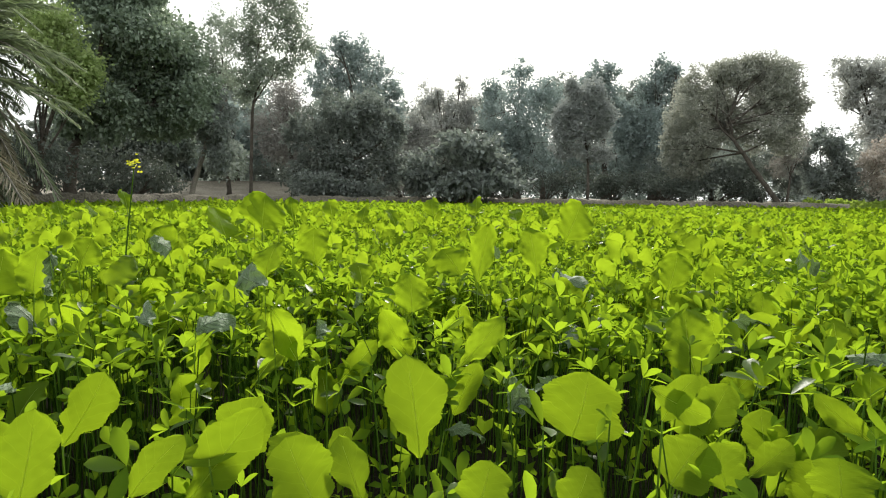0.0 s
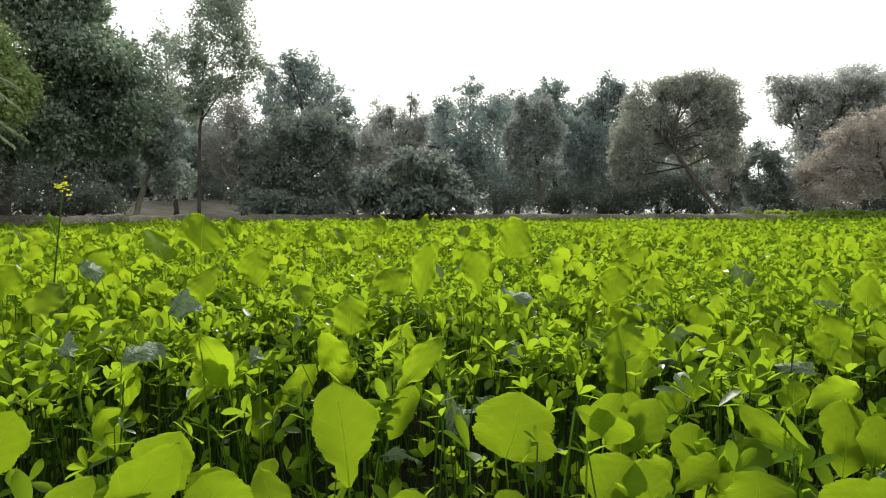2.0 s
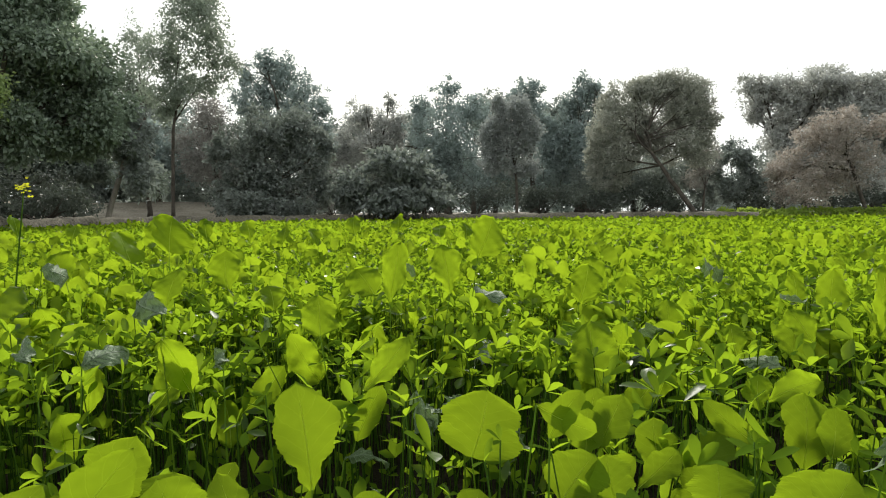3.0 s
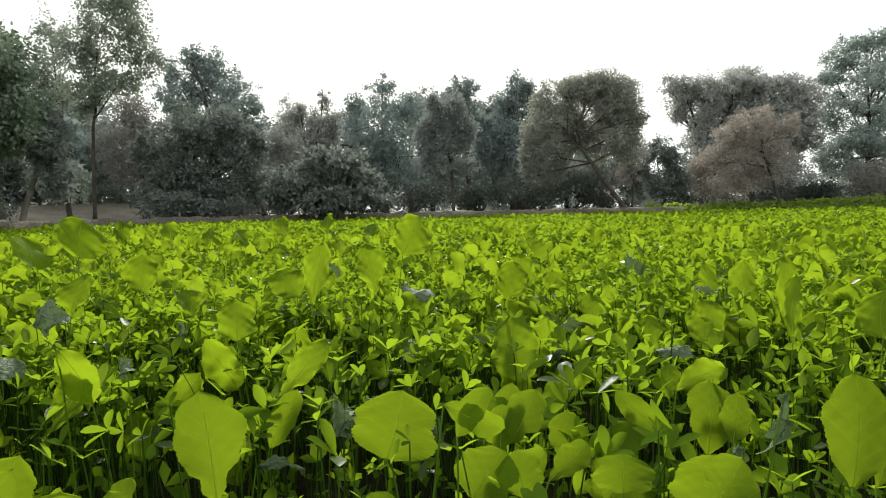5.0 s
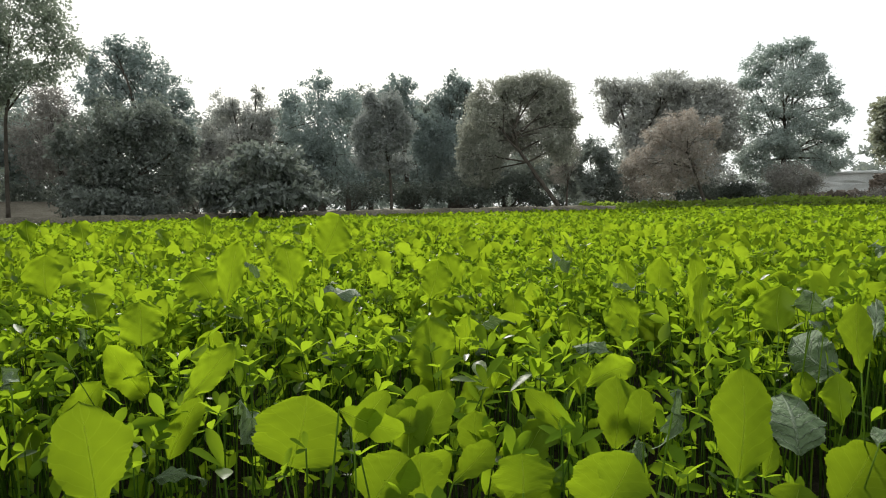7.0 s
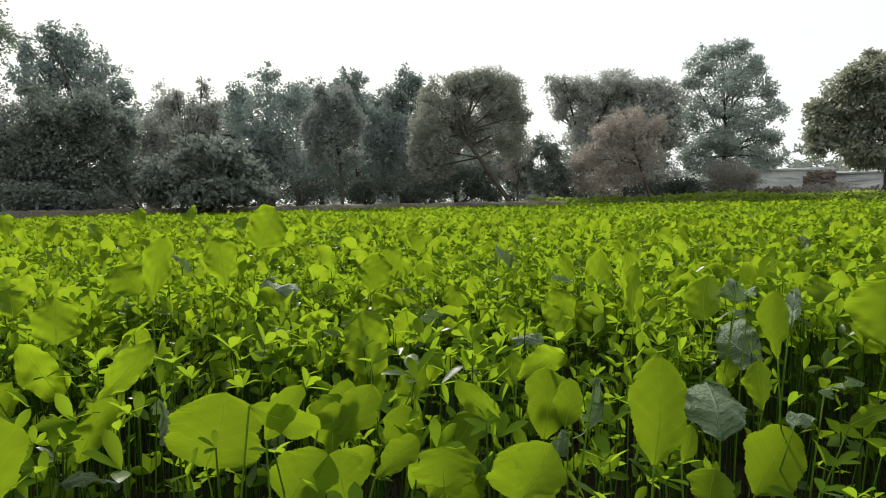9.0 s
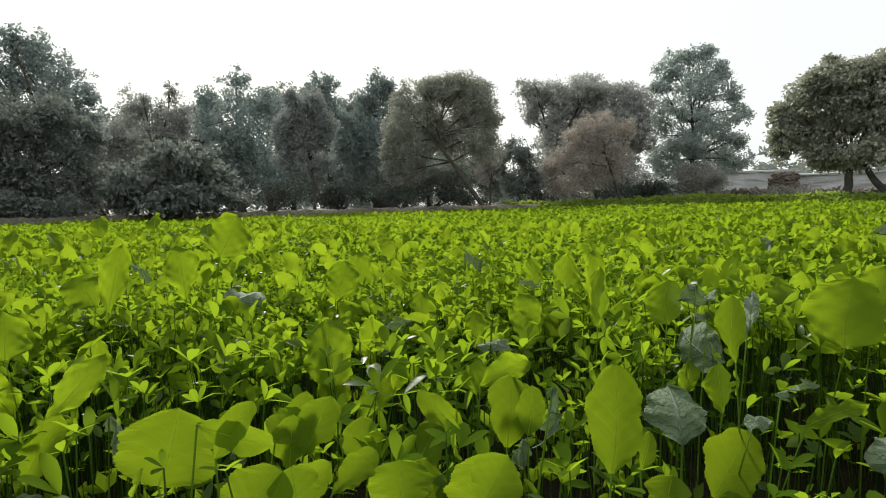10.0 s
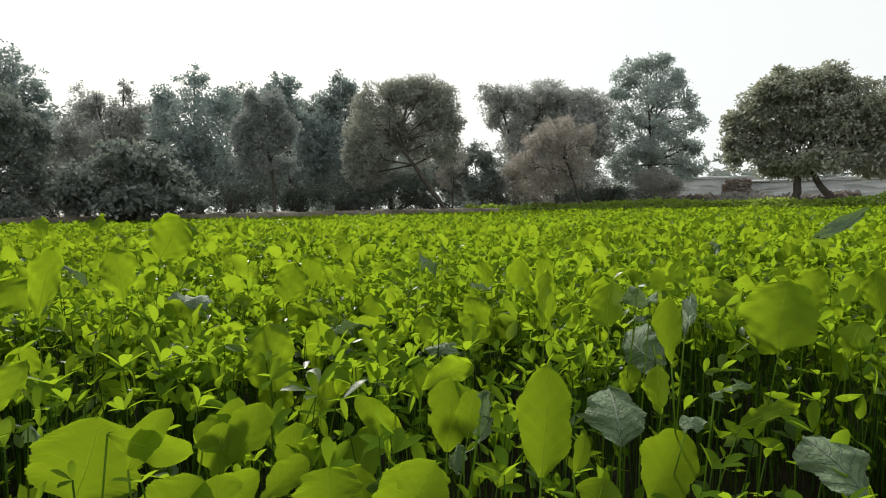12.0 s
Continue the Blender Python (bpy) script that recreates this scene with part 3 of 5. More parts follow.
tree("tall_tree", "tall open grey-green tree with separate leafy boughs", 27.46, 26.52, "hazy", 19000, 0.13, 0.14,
     [(-0.00, 0.80), (-0.01, 4.87)],
     [(0.11, 8.36, 1.19, 0.77), (0.75, 8.71, 0.53, 0.41), (-1.34, 7.96, 0.85, 0.79), (1.28, 7.49, 0.58, 0.58), (-1.6, 6.94, 0.61, 0.67), (0.53, 6.71, 1.63, 0.95), (2.05, 6.26, 0.75, 0.64), (2.31, 5.23, 0.75, 0.64), (-1.04, 5.54, 1.37, 1.06), (1.07, 4.91, 1.47, 1.0), (1.85, 3.83, 1.17, 0.47), (-0.75, 3.86, 1.52, 1.03), (1.1, 3.15, 1.66, 0.77), (-1.55, 2.85, 1.11, 0.8), (2.34, 3.8, 0.58, 0.23), (0.34, 2.3, 2.1, 0.66), (2.12, 2.51, 0.88, 0.47)])
tree("dry_bush", "brown leafless-looking bush on the field edge", 24.06, 22.83, "brown", 3500, 0.08, 0.04,
     [(0.00, 0.75), (-0.00, 1.23)],
     [(-0.00, 1.62, 1.17, 0.71), (0.79, 1.35, 0.69, 0.47)])
tree("mango_tree", "round dense mango tree with two low trunks", 23.70, 15.30, "broadw", 30000, 0.14, 0.15,
     [(-0.01, 0.54), (0.05, 1.43), (0.16, 1.86)],
     [(0.14, 5.1, 0.98, 0.61), (1.07, 5.1, 0.85, 0.6), (-0.81, 4.55, 1.11, 0.71), (1.97, 4.38, 0.94, 0.63), (-2.0, 3.89, 0.64, 0.68), (-2.2, 2.89, 0.55, 0.82), (-1.18, 3.04, 1.12, 1.01), (0.17, 3.6, 1.31, 0.98), (1.46, 3.49, 1.27, 1.06), (2.51, 3.51, 0.93, 1.04), (-0.77, 2.02, 0.89, 0.45), (0.75, 2.16, 1.3, 0.48), (2.19, 2.19, 1.05, 0.59), (-0.53, 5.72, 0.35, 0.22), (3.19, 2.94, 0.82, 1.02)], extra=[(1.42, 0.5, 0.4, 2.1, 0.13)])
tree("back_tree", "grey tree filling the belt behind", -10.03, 38.67, "grey", 10000, 0.15, 0.14,
     [(-0.00, 0.59), (0.02, 3.19)],
     [(-0.64, 4.54, 1.79, 1.80), (1.04, 3.57, 1.83, 1.83), (2.07, 2.56, 1.86, 1.48), (7.07, 3.41, 1.97, 1.90), (6.71, 1.96, 2.37, 1.15)])
tree("back_tree", "grey tree filling the belt behind", -1.25, 37.94, "brown", 10000, 0.14, 0.14,
     [(-0.00, 0.72), (-0.02, 2.59)],
     [(-1.06, 3.59, 1.62, 1.60), (0.65, 3.45, 1.81, 1.61), (-0.70, 1.90, 2.18, 1.08), (1.68, 3.30, 1.09, 1.43), (-1.74, 4.58, 0.72, 1.06)])
tree("back_tree", "grey-green tree filling the belt behind", 2.86, 37.86, "greyg", 10000, 0.14, 0.14,
     [(-0.00, 0.74), (-0.04, 2.65)],
     [(-0.07, 3.99, 1.43, 1.77), (1.64, 3.00, 1.78, 1.78), (-0.37, 1.96, 1.80, 1.26), (-0.79, 6.00, 0.50, 0.71)])
tree("back_tree", "grey-green tree filling the belt behind", 7.20, 37.28, "greyg", 11000, 0.14, 0.14,
     [(0.00, 0.77), (-0.06, 2.68)],
     [(-0.15, 5.66, 1.55, 1.74), (0.25, 3.35, 1.72, 1.75), (1.90, 2.69, 1.70, 1.74), (-1.03, 2.00, 1.75, 1.24), (3.42, 4.65, 1.33, 2.05)])
tree("back_tree", "grey-green tree filling the belt behind", 11.85, 36.08, "greyg", 11000, 0.14, 0.14,
     [(0.00, 0.78), (-0.08, 2.69)],
     [(-0.70, 2.69, 1.63, 1.71), (0.81, 3.32, 1.43, 2.02), (1.67, 4.26, 1.25, 1.67), (2.06, 2.37, 1.56, 1.51), (-0.83, 5.91, 0.82, 1.35)])
tree("back_tree", "grey-green tree filling the belt behind", 15.87, 32.29, "grey", 6000, 0.13, 0.12,
     [(0.00, 0.73), (-0.08, 2.26)],
     [(-1.18, 3.15, 1.40, 1.39), (0.41, 2.83, 1.21, 1.21), (1.44, 2.54, 0.79, 1.20), (1.74, 1.69, 0.78, 0.75)])
tree("back_tree", "dark tree behind the slender trunks", -9.43, 28.43, "greyg", 6000, 0.13, 0.12,
     [(0.00, 0.63), (0.02, 2.24)],
     [(-0.44, 3.73, 1.29, 1.32), (0.52, 2.76, 1.05, 1.08), (-0.94, 2.21, 1.15, 0.80), (-1.63, 3.67, 1.13, 1.57), (1.27, 3.82, 1.07, 1.35)])
tree("back_tree", "grey tree rising in the belt behind", 5.58, 35.53, "grey", 12000, 0.12, 0.14,
     [(0.00, 0.75), (-0.08, 3.52)],
     [(-3.31, 5.26, 0.89, 1.34), (0.63, 6.02, 1.31, 1.32), (1.39, 6.48, 0.98, 0.98), (4.18, 5.53, 1.08, 1.49), (5.06, 6.14, 0.76, 0.97), (-7.09, 4.96, 1.20, 1.30), (-8.09, 4.48, 1.21, 1.55), (-8.76, 3.82, 1.08, 1.39), (-2.69, 6.05, 0.81, 1.00)])
tree("back_tree", "grey tree rising in the belt behind", 12.86, 33.60, "grey", 8000, 0.12, 0.14,
     [(0.00, 0.77), (-0.25, 3.18)],
     [(-0.35, 5.42, 0.77, 1.26), (-0.01, 4.07, 1.18, 1.57), (-2.47, 4.42, 1.24, 1.61), (0.66, 4.79, 0.87, 1.25)])
tree("back_tree", "grey-brown tree filling the belt behind", -7.45, 32.10, "grey", 10000, 0.13, 0.1,
     [(0.00, 0.61), (0.01, 2.20)],
     [(-0.84, 1.89, 1.64, 1.21), (0.29, 3.36, 1.21, 1.51), (-1.94, 1.87, 1.17, 1.20), (0.86, 4.80, 0.72, 1.20), (-0.82, 4.17, 1.07, 1.19), (-2.06, 4.26, 1.05, 1.18)])
tree("back_tree", "dark tree filling the belt behind", -11.82, 28.61, "grey", 9000, 0.13, 0.1,
     [(-0.00, 0.59), (0.03, 1.96)],
     [(0.04, 2.60, 1.02, 1.35), (-0.69, 1.68, 1.01, 0.97), (1.24, 1.74, 0.90, 0.94), (2.27, 4.39, 0.92, 1.37), (1.51, 3.31, 1.06, 1.10)])
tree("back_tree", "grey tree behind the spreading tree", 27.25, 37.23, "grey", 6000, 0.16, 0.14,
     [(0.00, 0.96), (0.01, 2.47)],
     [(-0.79, 3.72, 1.93, 1.94), (1.63, 3.24, 2.11, 1.71), (3.23, 2.39, 1.68, 1.28), (-2.44, 2.53, 1.52, 1.31)])
tree("far_tree", "hazy grey tree at the far corner of the field", 40.40, 20.32, "grey", 6000, 0.16, 0.18,
     [(0.00, 0.59), (-0.06, 3.02)],
     [(-0.27, 6.29, 1.01, 1.92), (0.46, 3.64, 1.63, 2.39)])


def shrub(label, x, y, kind, width, height, count, leaf):
    rng = np.random.default_rng(int(abs(x * 77 + y * 31)) + 5)
    z0 = float(ground_z(x, y)) - 0.05
    ob = thing("shrub", x, y, z0, label, "shrub", "shrubs under the trees")
    lobes = [(rng.uniform(-0.5, 0.5) * width, rng.uniform(-0.3, 0.3) * width, height * rng.uniform(0.3, 0.7), width * rng.uniform(0.25, 0.4), height * rng.uniform(0.25, 0.35)) for _ in range(6)]
    pile = Pile()
    for lobe in lobes:
        for _ in range(3):
            tip = np.array(lobe[:3]) + rng.normal(size=3) * 0.15
            pile.add(*tube(curve_points([(rng.normal() * 0.05, rng.normal() * 0.05, 0), tip * 0.5 + rng.normal(size=3) * 0.05, tip], 5), np.linspace(0.02, 0.006, 5), 4))
    part("stem", pile.mesh("stem", M_BARK), ob)
    part("foliage", crown_mesh("foliage", lobes, count, leaf, TREE_LEAF[kind], rng, 0.2)[0], ob)


# bushes added mostly to stand for the dark shade between the trunks
for px, py, kind, w, h in [(-9.5, 19.5, "grey", 1.6, 0.9), (-4.6, 23.5, "greyg", 2.4, 1.3), (-1.6, 24.0, "brown", 2.0, 1.5), (2.6, 25.5, "greyg", 2.6, 1.6), (4.4, 27.0, "grey", 2.6, 1.9),
                          (6.5, 24.2, "dusty", 1.0, 1.5), (7.3, 26.5, "greyg", 2.6, 1.6), (8.6, 24.6, "greyg", 2.2, 1.6), (9.6, 27.0, "grey", 2.6, 1.8), (11.3, 26.0, "greyg", 2.4, 1.4),
                          (13.6, 26.5, "grey", 1.8, 1.0), (17.6, 27.5, "grey", 1.8, 1.2), (20.8, 27.5, "greyg", 2.6, 1.2), (24.2, 27.5, "grey", 3.0, 1.3), (27.5, 26.0, "grey", 3.0, 1.2),
                          (29.5, 22.0, "brown", 2.6, 0.9), (-12.0, 15.0, "greyg", 2.4, 1.8), (-9.0, 13.6, "broad", 2.2, 1.7), (-8.0, 16.0, "grey", 1.8, 1.2),
                          (-10.2, 18.3, "grey", 2.6, 2.0), (-9.9, 16.2, "grey", 2.2, 2.1),
                          (22.4, 25.7, "grey", 1.6, 1.3), (23.0, 25.15, "grey", 1.6, 1.35), (23.6, 24.6, "grey", 1.6, 1.3)]:
    shrub({"brown": "dry brown scrub bush under the trees"}.get(kind, "dark grey-green scrub bush added to fill the shade under the trees"), px, py, {"brown": "brown"}.get(kind, "scrub"), w, h, 2200, 0.1)


def build_grass():
    """Taller green growth on the bank along the far side of the field."""
    rng = np.random.default_rng(61)
    n = 26000
    a = rng.uniform(30, 76, n)
    r = edge(a) + rng.uniform(-1.2, 1.6, n)
    x, y = r * np.sin(np.radians(a)), r * np.cos(np.radians(a))
    p = np.stack([x, y, ground_z(x, y)], -1)
    tall = rng.uniform(0.05, 0.24, n) * (1 + 0.5 * bumps(x, y, 1.1, 2))
    p[:, 2] += tall
    along = rng.normal(size=(n, 3)) * [1, 1, 0.5]
    pile = Pile()
    scatter(pile, LEAF_TWO, p, frames(along, rng.normal(size=(n, 3)) * 0.7 + [0, 0, 1.0]), rng.uniform(0.10, 0.2, n))
    tagged(new("bank_grass", pile.mesh("bank_grass", M_BANK, False)), "taller bright green growth along the field bank", "grass", kind="stuff")


build_grass()


def build_far_woods():
    """Hazy belt of trees far beyond the field."""
    rng = np.random.default_rng(3)
    lobes = []
    for az in np.arange(-60, 84, 1.1):
        d = rng.uniform(75, 110)
        a = math.radians(az + rng.normal() * 0.5)
        h = rng.uniform(2.0, 5.0) * (1.5 if az < 20 else 1.0)
        for k in range(3):
            lobes.append((d * math.sin(a) + rng.normal() * 1.5, d * math.cos(a) + rng.normal() * 1.5, 0.3 + h * (0.12 + 0.36 * k), rng.uniform(1.6, 3.0), h * 0.33))
    me, _ = crown_mesh("far_woods", lobes, 42000, 0.75, TREE_LEAF["grey"], rng, 0.22, boughs=0)
    tagged(new("far_woods", me), "hazy grey-green belt of distant trees beyond the field", "woods", kind="stuff")


build_far_woods()


def frond_mesh(pile, rib, base, way, length, hang, rng, width=0.34):
    """A date palm frond: bent rib with stiff narrow leaflets on both sides."""
    side = unit(np.cross(way, [0, 0, 1.0]))
    t = np.linspace(0, 1, 12)
    pts = base + np.outer(t * length, way) + np.outer(-hang * length * t**2, [0, 0, 1.0])
    rib.add(*tube(pts, np.linspace(0.035, 0.008, 12), 4))
    k = 80
    u = np.linspace(0.12, 1, k)
    p = np.stack([np.interp(u, t, pts[:, i]) for i in range(3)], -1)
    tangent = unit(np.gradient(p, axis=0))
    for s in (-1, 1):
        out = unit(tangent * 0.75 + side * s * rng.uniform(0.55, 0.9, (k, 1)) + rng.normal(size=(k, 3)) * 0.13 + [0, 0, -0.12])
        size = np.stack([np.full(k, 0.05), width * np.sin(np.pi * (0.15 + 0.8 * u)) * rng.uniform(0.8, 1.15, k) + 0.05, np.full(k, 0.1)], -1)
        scatter(pile, LEAF_TWO, p, frames(out, rng.normal(size=(k, 3)) * 0.5 + [0, 0, 1.0]), size)


def date_palm(x, y, top, seed):
    rng = np.random.default_rng(seed)
    z0 = float(ground_z(x, y)) - 0.05
    ob = thing("date_palm", x, y, z0, "date palm with green fronds and hanging dry ones", "palm tree", "trees round the field")
    h = top - z0
    pts = curve_points([(0, 0, 0), (0.05, 0, h * 0.5), (0, 0, h)], 14)
    part("trunk", Pile().add(*tube(pts, 0.2 + 0.03 * (np.arange(14) % 2), 9)).mesh("trunk", M_BARK), ob)
    crown = np.array([0, 0, h])
    for i in range(110):
        dry = i >= 44
        a = i * 2.39996 + rng.normal() * 0.1
        el = rng.uniform(-1.3, -0.4) if dry else rng.uniform(0.15, 1.3)
        way = np.array([math.cos(a) * math.cos(el), math.sin(a) * math.cos(el), math.sin(el)])
        leaf, rib = Pile(), Pile()
        frond_mesh(leaf, rib, crown + way * 0.15 - [0, 0, 0.25 * dry], way, rng.uniform(1.5, 2.2), rng.uniform(0.6, 0.9) if dry else rng.uniform(0.35, 0.65), rng, 0.34)
        straw = dry and i % 2 == 1
        fr = part("frond", leaf.mesh("frond", TREE_LEAF["palmdry" if straw else "palm"], False), ob, "dry straw-coloured frond" if straw else "")
        part("rib", rib.mesh("rib", M_BARK_PALE), fr)


date_palm(-7.89, 9.76, 2.9, 11)
date_palm(-8.85, 9.99, 4.0, 12)
date_palm(-7.48, 9.06, 2.3, 13)


# ---- far walls and stacks ----
def block_mesh(name, w, d, h, mat, rng, rough=0.05, cells=8):
    """A weathered block with uneven faces and a worn top edge."""
    bm = bmesh.new()
    bmesh.ops.create_cube(bm, size=1.0)
    bmesh.ops.subdivide_edges(bm, edges=bm.edges[:], cuts=cells, use_grid_fill=True)
    for v in bm.verts:
        v.co = Vector((v.co.x * w, v.co.y * d, (v.co.z + 0.5) * h))
        v.co += Vector((rng.normal(), rng.normal(), rng.normal() if v.co.z > 0.05 else 0)) * rough
    bmesh.ops.triangulate(bm, faces=bm.faces[:])
    me = bpy.data.meshes.new(name)
    bm.to_mesh(me)
    bm.free()
    me.materials.append(mat)
    return me


def build_far_walls():
    rng = np.random.default_rng(21)
    for x, y, turn, w, h in ((37.3, 31.0, 40, 6.4, 1.9), (33.6, 33.8, 40, 3.2, 1.3), (35.6, 21.4, 59, 9.0, 1.35)):
        ob = thing("mud_wall", x, y, float(ground_z(x, y)) - 0.1, "grey weathered mud-plastered wall beyond the field", "wall")
        ob.rotation_euler = (0, 0, radians(-turn))
        part("wall_body", block_mesh("wall_body", w, 0.4, h, M_WALL, rng, 0.04), ob)
        cap = part("coping", block_mesh("coping", w + 0.15, 0.55, 0.14, M_WALL, rng, 0.03), ob)
        cap.location = (0, 0, h - 0.02)
    x, y = 32.2, 24.4
    ob = thing("straw_stack", x, y, float(ground_z(x, y)) - 0.05, "brown weathered stack of fodder bundles at the field edge", "stack")
    ob.rotation_euler = (0, 0, radians(-52))
    for k in range(5):
        layer = part("sheaf", block_mesh("sheaf", 1.7 - 0.12 * k, 1.3 - 0.1 * k, 0.3, M_STACK, rng, 0.06, 6), ob)
        layer.location = (rng.normal() * 0.06, rng.normal() * 0.06, 0.28 * k)
    for i in range(7):
        x, y = 27.5 + 1.25 * i, 24.6 - 0.75 * i
        ob = thing("rubble_heap", x, y, float(ground_z(x, y)) - 0.08, "low dark heap of rubble and brush", "heap", "heaps along the field edge")
        part("mound", block_mesh("mound", 1.5, 0.9, rng.uniform(0.3, 0.55), M_STACK, rng, 0.1, 6), ob)


build_far_walls()


# ---- crop ----
def leaflet(rows):
    """Oval leaflet, folded a little along its midrib; rows of (along, half width)."""
    v, f = [(0, 0, 0)], []
    for y, w in rows:
        v += [(-w, y, 0.25 * w - 0.06 * y * y), (0, y, -0.06 * y * y), (w, y, 0.25 * w - 0.06 * y * y)]
    v.append((0, 1, -0.09))
    f += [(0, 2, 1), (0, 3, 2)]
    for i in range(len(rows) - 1):
        a, b = 1 + 3 * i, 4 + 3 * i
        f += [(a, a + 1, b + 1), (a, b + 1, b), (a + 1, a + 2, b + 2), (a + 1, b + 2, b + 1)]
    k = 1 + 3 * (len(rows) - 1)
    e = len(v) - 1
    f += [(k, k + 1, e), (k + 1, k + 2, e)]
    return np.array(v), np.array(f)


def turned(t, angle, lift):
    c, s, cl, sl = math.cos(angle), math.sin(angle), math.cos(lift), math.sin(lift)
    v = t[0] @ np.array([[1, 0, 0], [0, cl, sl], [0, -sl, cl]])
    return v @ np.array([[c, s, 0], [-s, c, 0], [0, 0, 1]]), t[1]


def trefoil(one, lifts, gap=1.25):
    v, f, n = [], [], 0
    for a, lift in zip((-gap, 0.0, gap), lifts):
        w, g = turned(one, a, lift)
        v.append(w)
        f.append(g + n)
        n += len(w)
    return np.concatenate(v), np.concatenate(f)


LEAFLET = leaflet([(0.2, 0.10), (0.45, 0.18), (0.7, 0.20), (0.9, 0.12)])
LEAFLET_MID = leaflet([(0.58, 0.25)])
TREFOILS = [trefoil(LEAFLET, l, g) for l, g in (((0.3, 0.5, 0.3), 1.25), ((0.7, 0.9, 0.6), 1.1), ((0.1, 0.2, 0.35), 1.5), ((0.9, 0.3, 0.8), 1.2))]
TREFOILS_MID = [trefoil(LEAFLET_MID, l, g) for l, g in (((0.4, 0.5, 0.3), 1.25), ((0.8, 0.9, 0.6), 1.1), ((0.1, 0.3, 0.4), 1.5))]
TREFOIL_FAR = trefoil(LEAF_TWO, (0.5, 0.7, 0.4))
STEM3 = (lambda a: (np.array([(0.5 * math.cos(k * 2.094), h, 0.5 * math.sin(k * 2.094)) for h in (0, 1) for k in range(3)]), np.array([(0, 1, 4), (0, 4, 3), (1, 2, 5), (1, 5, 4), (2, 0, 3), (2, 3, 5)])))(0)


OUTLINES = {                           # half width along a leaf, from the stalk to the tip
    "oval": ((0, 0.06, 0.16, 0.32, 0.5, 0.66, 0.8, 0.91, 0.97, 1), (0.03, 0.14, 0.30, 0.44, 0.5, 0.49, 0.42, 0.29, 0.16, 0.0)),
    "lobed": ((0, 0.05, 0.10, 0.15, 0.19, 0.24, 0.32, 0.46, 0.6, 0.74, 0.87, 0.96, 1), (0.03, 0.05, 0.17, 0.23, 0.10, 0.19, 0.40, 0.45, 0.5, 0.45, 0.33, 0.16, 0.0)),
    "round": ((0, 0.05, 0.13, 0.27, 0.45, 0.62, 0.78, 0.9, 0.97, 1), (0.03, 0.22, 0.39, 0.47, 0.5, 0.49, 0.43, 0.31, 0.17, 0.0)),
}


def blade(width, length, rng, kind="oval", bend=0.25, cup=0.2, rows=13, cols=6, wave=0.03, vein=0.0, ragged=1.0):
    """A mustard leaf: an outline that differs from side to side, a scalloped toothed margin, a puckered face, bent along its length."""
    ph = rng.uniform(0, 6.28, 8)
    curve = 0.16 * math.sin(ph[0])
    twist = 0.35 * math.sin(ph[5])
    t = (np.arange(rows + 1) / rows)[:, None]
    s = (np.arange(cols + 1) / cols * 2 - 1)[None]
    half = sum(np.interp(t + d, *OUTLINES[kind]) for d in (-0.05, -0.025, 0, 0.025, 0.05)) / 5 * np.minimum(1, 18 * (1 - t) + 0.02)
    right = (s > 0) * 2.3
    sway = 0.09 * np.sin(t * 7 + ph[1] + right) + 0.07 * np.sin(t * 15 + ph[2] + right * 2)
    teeth = 0.06 * np.abs(np.sin(t * 19 + ph[3] + right + 0.8 * np.sin(9 * t + ph[4]))) + 0.06 * np.abs(np.sin(t * 62 + ph[6])) - 0.055
    fine = teeth if rows > 16 else 0.0
    x = s * half * width * (1 + ragged * (sway * np.abs(s) + fine * (np.abs(s) > 0.9)))
    a = np.abs(s)
    z = cup * a**1.5 * half * width + wave * length * (np.sin(t * 8 + ph[1] + 2.2 * s) * a * 0.7 + 0.35 * np.sin(t * 25 + s * 7 + ph[2]) * a**2)
    z = z + vein * length * (1 - np.abs(np.sin(t * 17 - 5 * a + 0.4 * np.sin(9 * t + ph[7])))) * np.minimum(1, 3 * (1 - a) + 0.4)
    z = z + twist * x * (t - 0.3) - bend * length * t * t * 0.6
    y = t * length * (1 - 0.12 * bend * t) + 0 * s - 0.1 * a**2 * half * width
    v = np.stack([x + curve * length * t * (1 - t), y, z], -1).reshape(-1, 3)
    k = cols + 1
    i, j = np.meshgrid(np.arange(rows), np.arange(cols), indexing="ij")
    q = i * k + j
    f = np.stack([q, q + 1, q + k + 1, q, q + k + 1, q + k], -1).reshape(-1, 3)
    return v, f


def rib_strip(b, rows, cols, radius):
    """The midrib: a low open ridge along the middle of a blade."""
    mid = b[0].reshape(rows + 1, cols + 1, 3)[: int(rows * 0.85), cols // 2]
    n = len(mid)
    w = np.linspace(radius, radius * 0.3, n)[:, None]
    v = np.stack([mid + w * [-1, 0, 0] + [0, 0, 0.0002], mid + w * [0, 0, 0.6] + [0, 0, 0.0002], mid + w * [1, 0, 0] + [0, 0, 0.0002]], 1).reshape(-1, 3)
    q = (np.arange(n - 1)[:, None] * 3 + np.arange(2)[None]).ravel()
    return v, np.stack([q, q + 1, q + 4, q, q + 4, q + 3], -1).reshape(-1, 3)


HERO_RNG = np.random.default_rng(31)
ROOM = []                              # the large leaves, which stand free of the clover
EYE_MID = np.array([0.14, -0.03, 0.66])


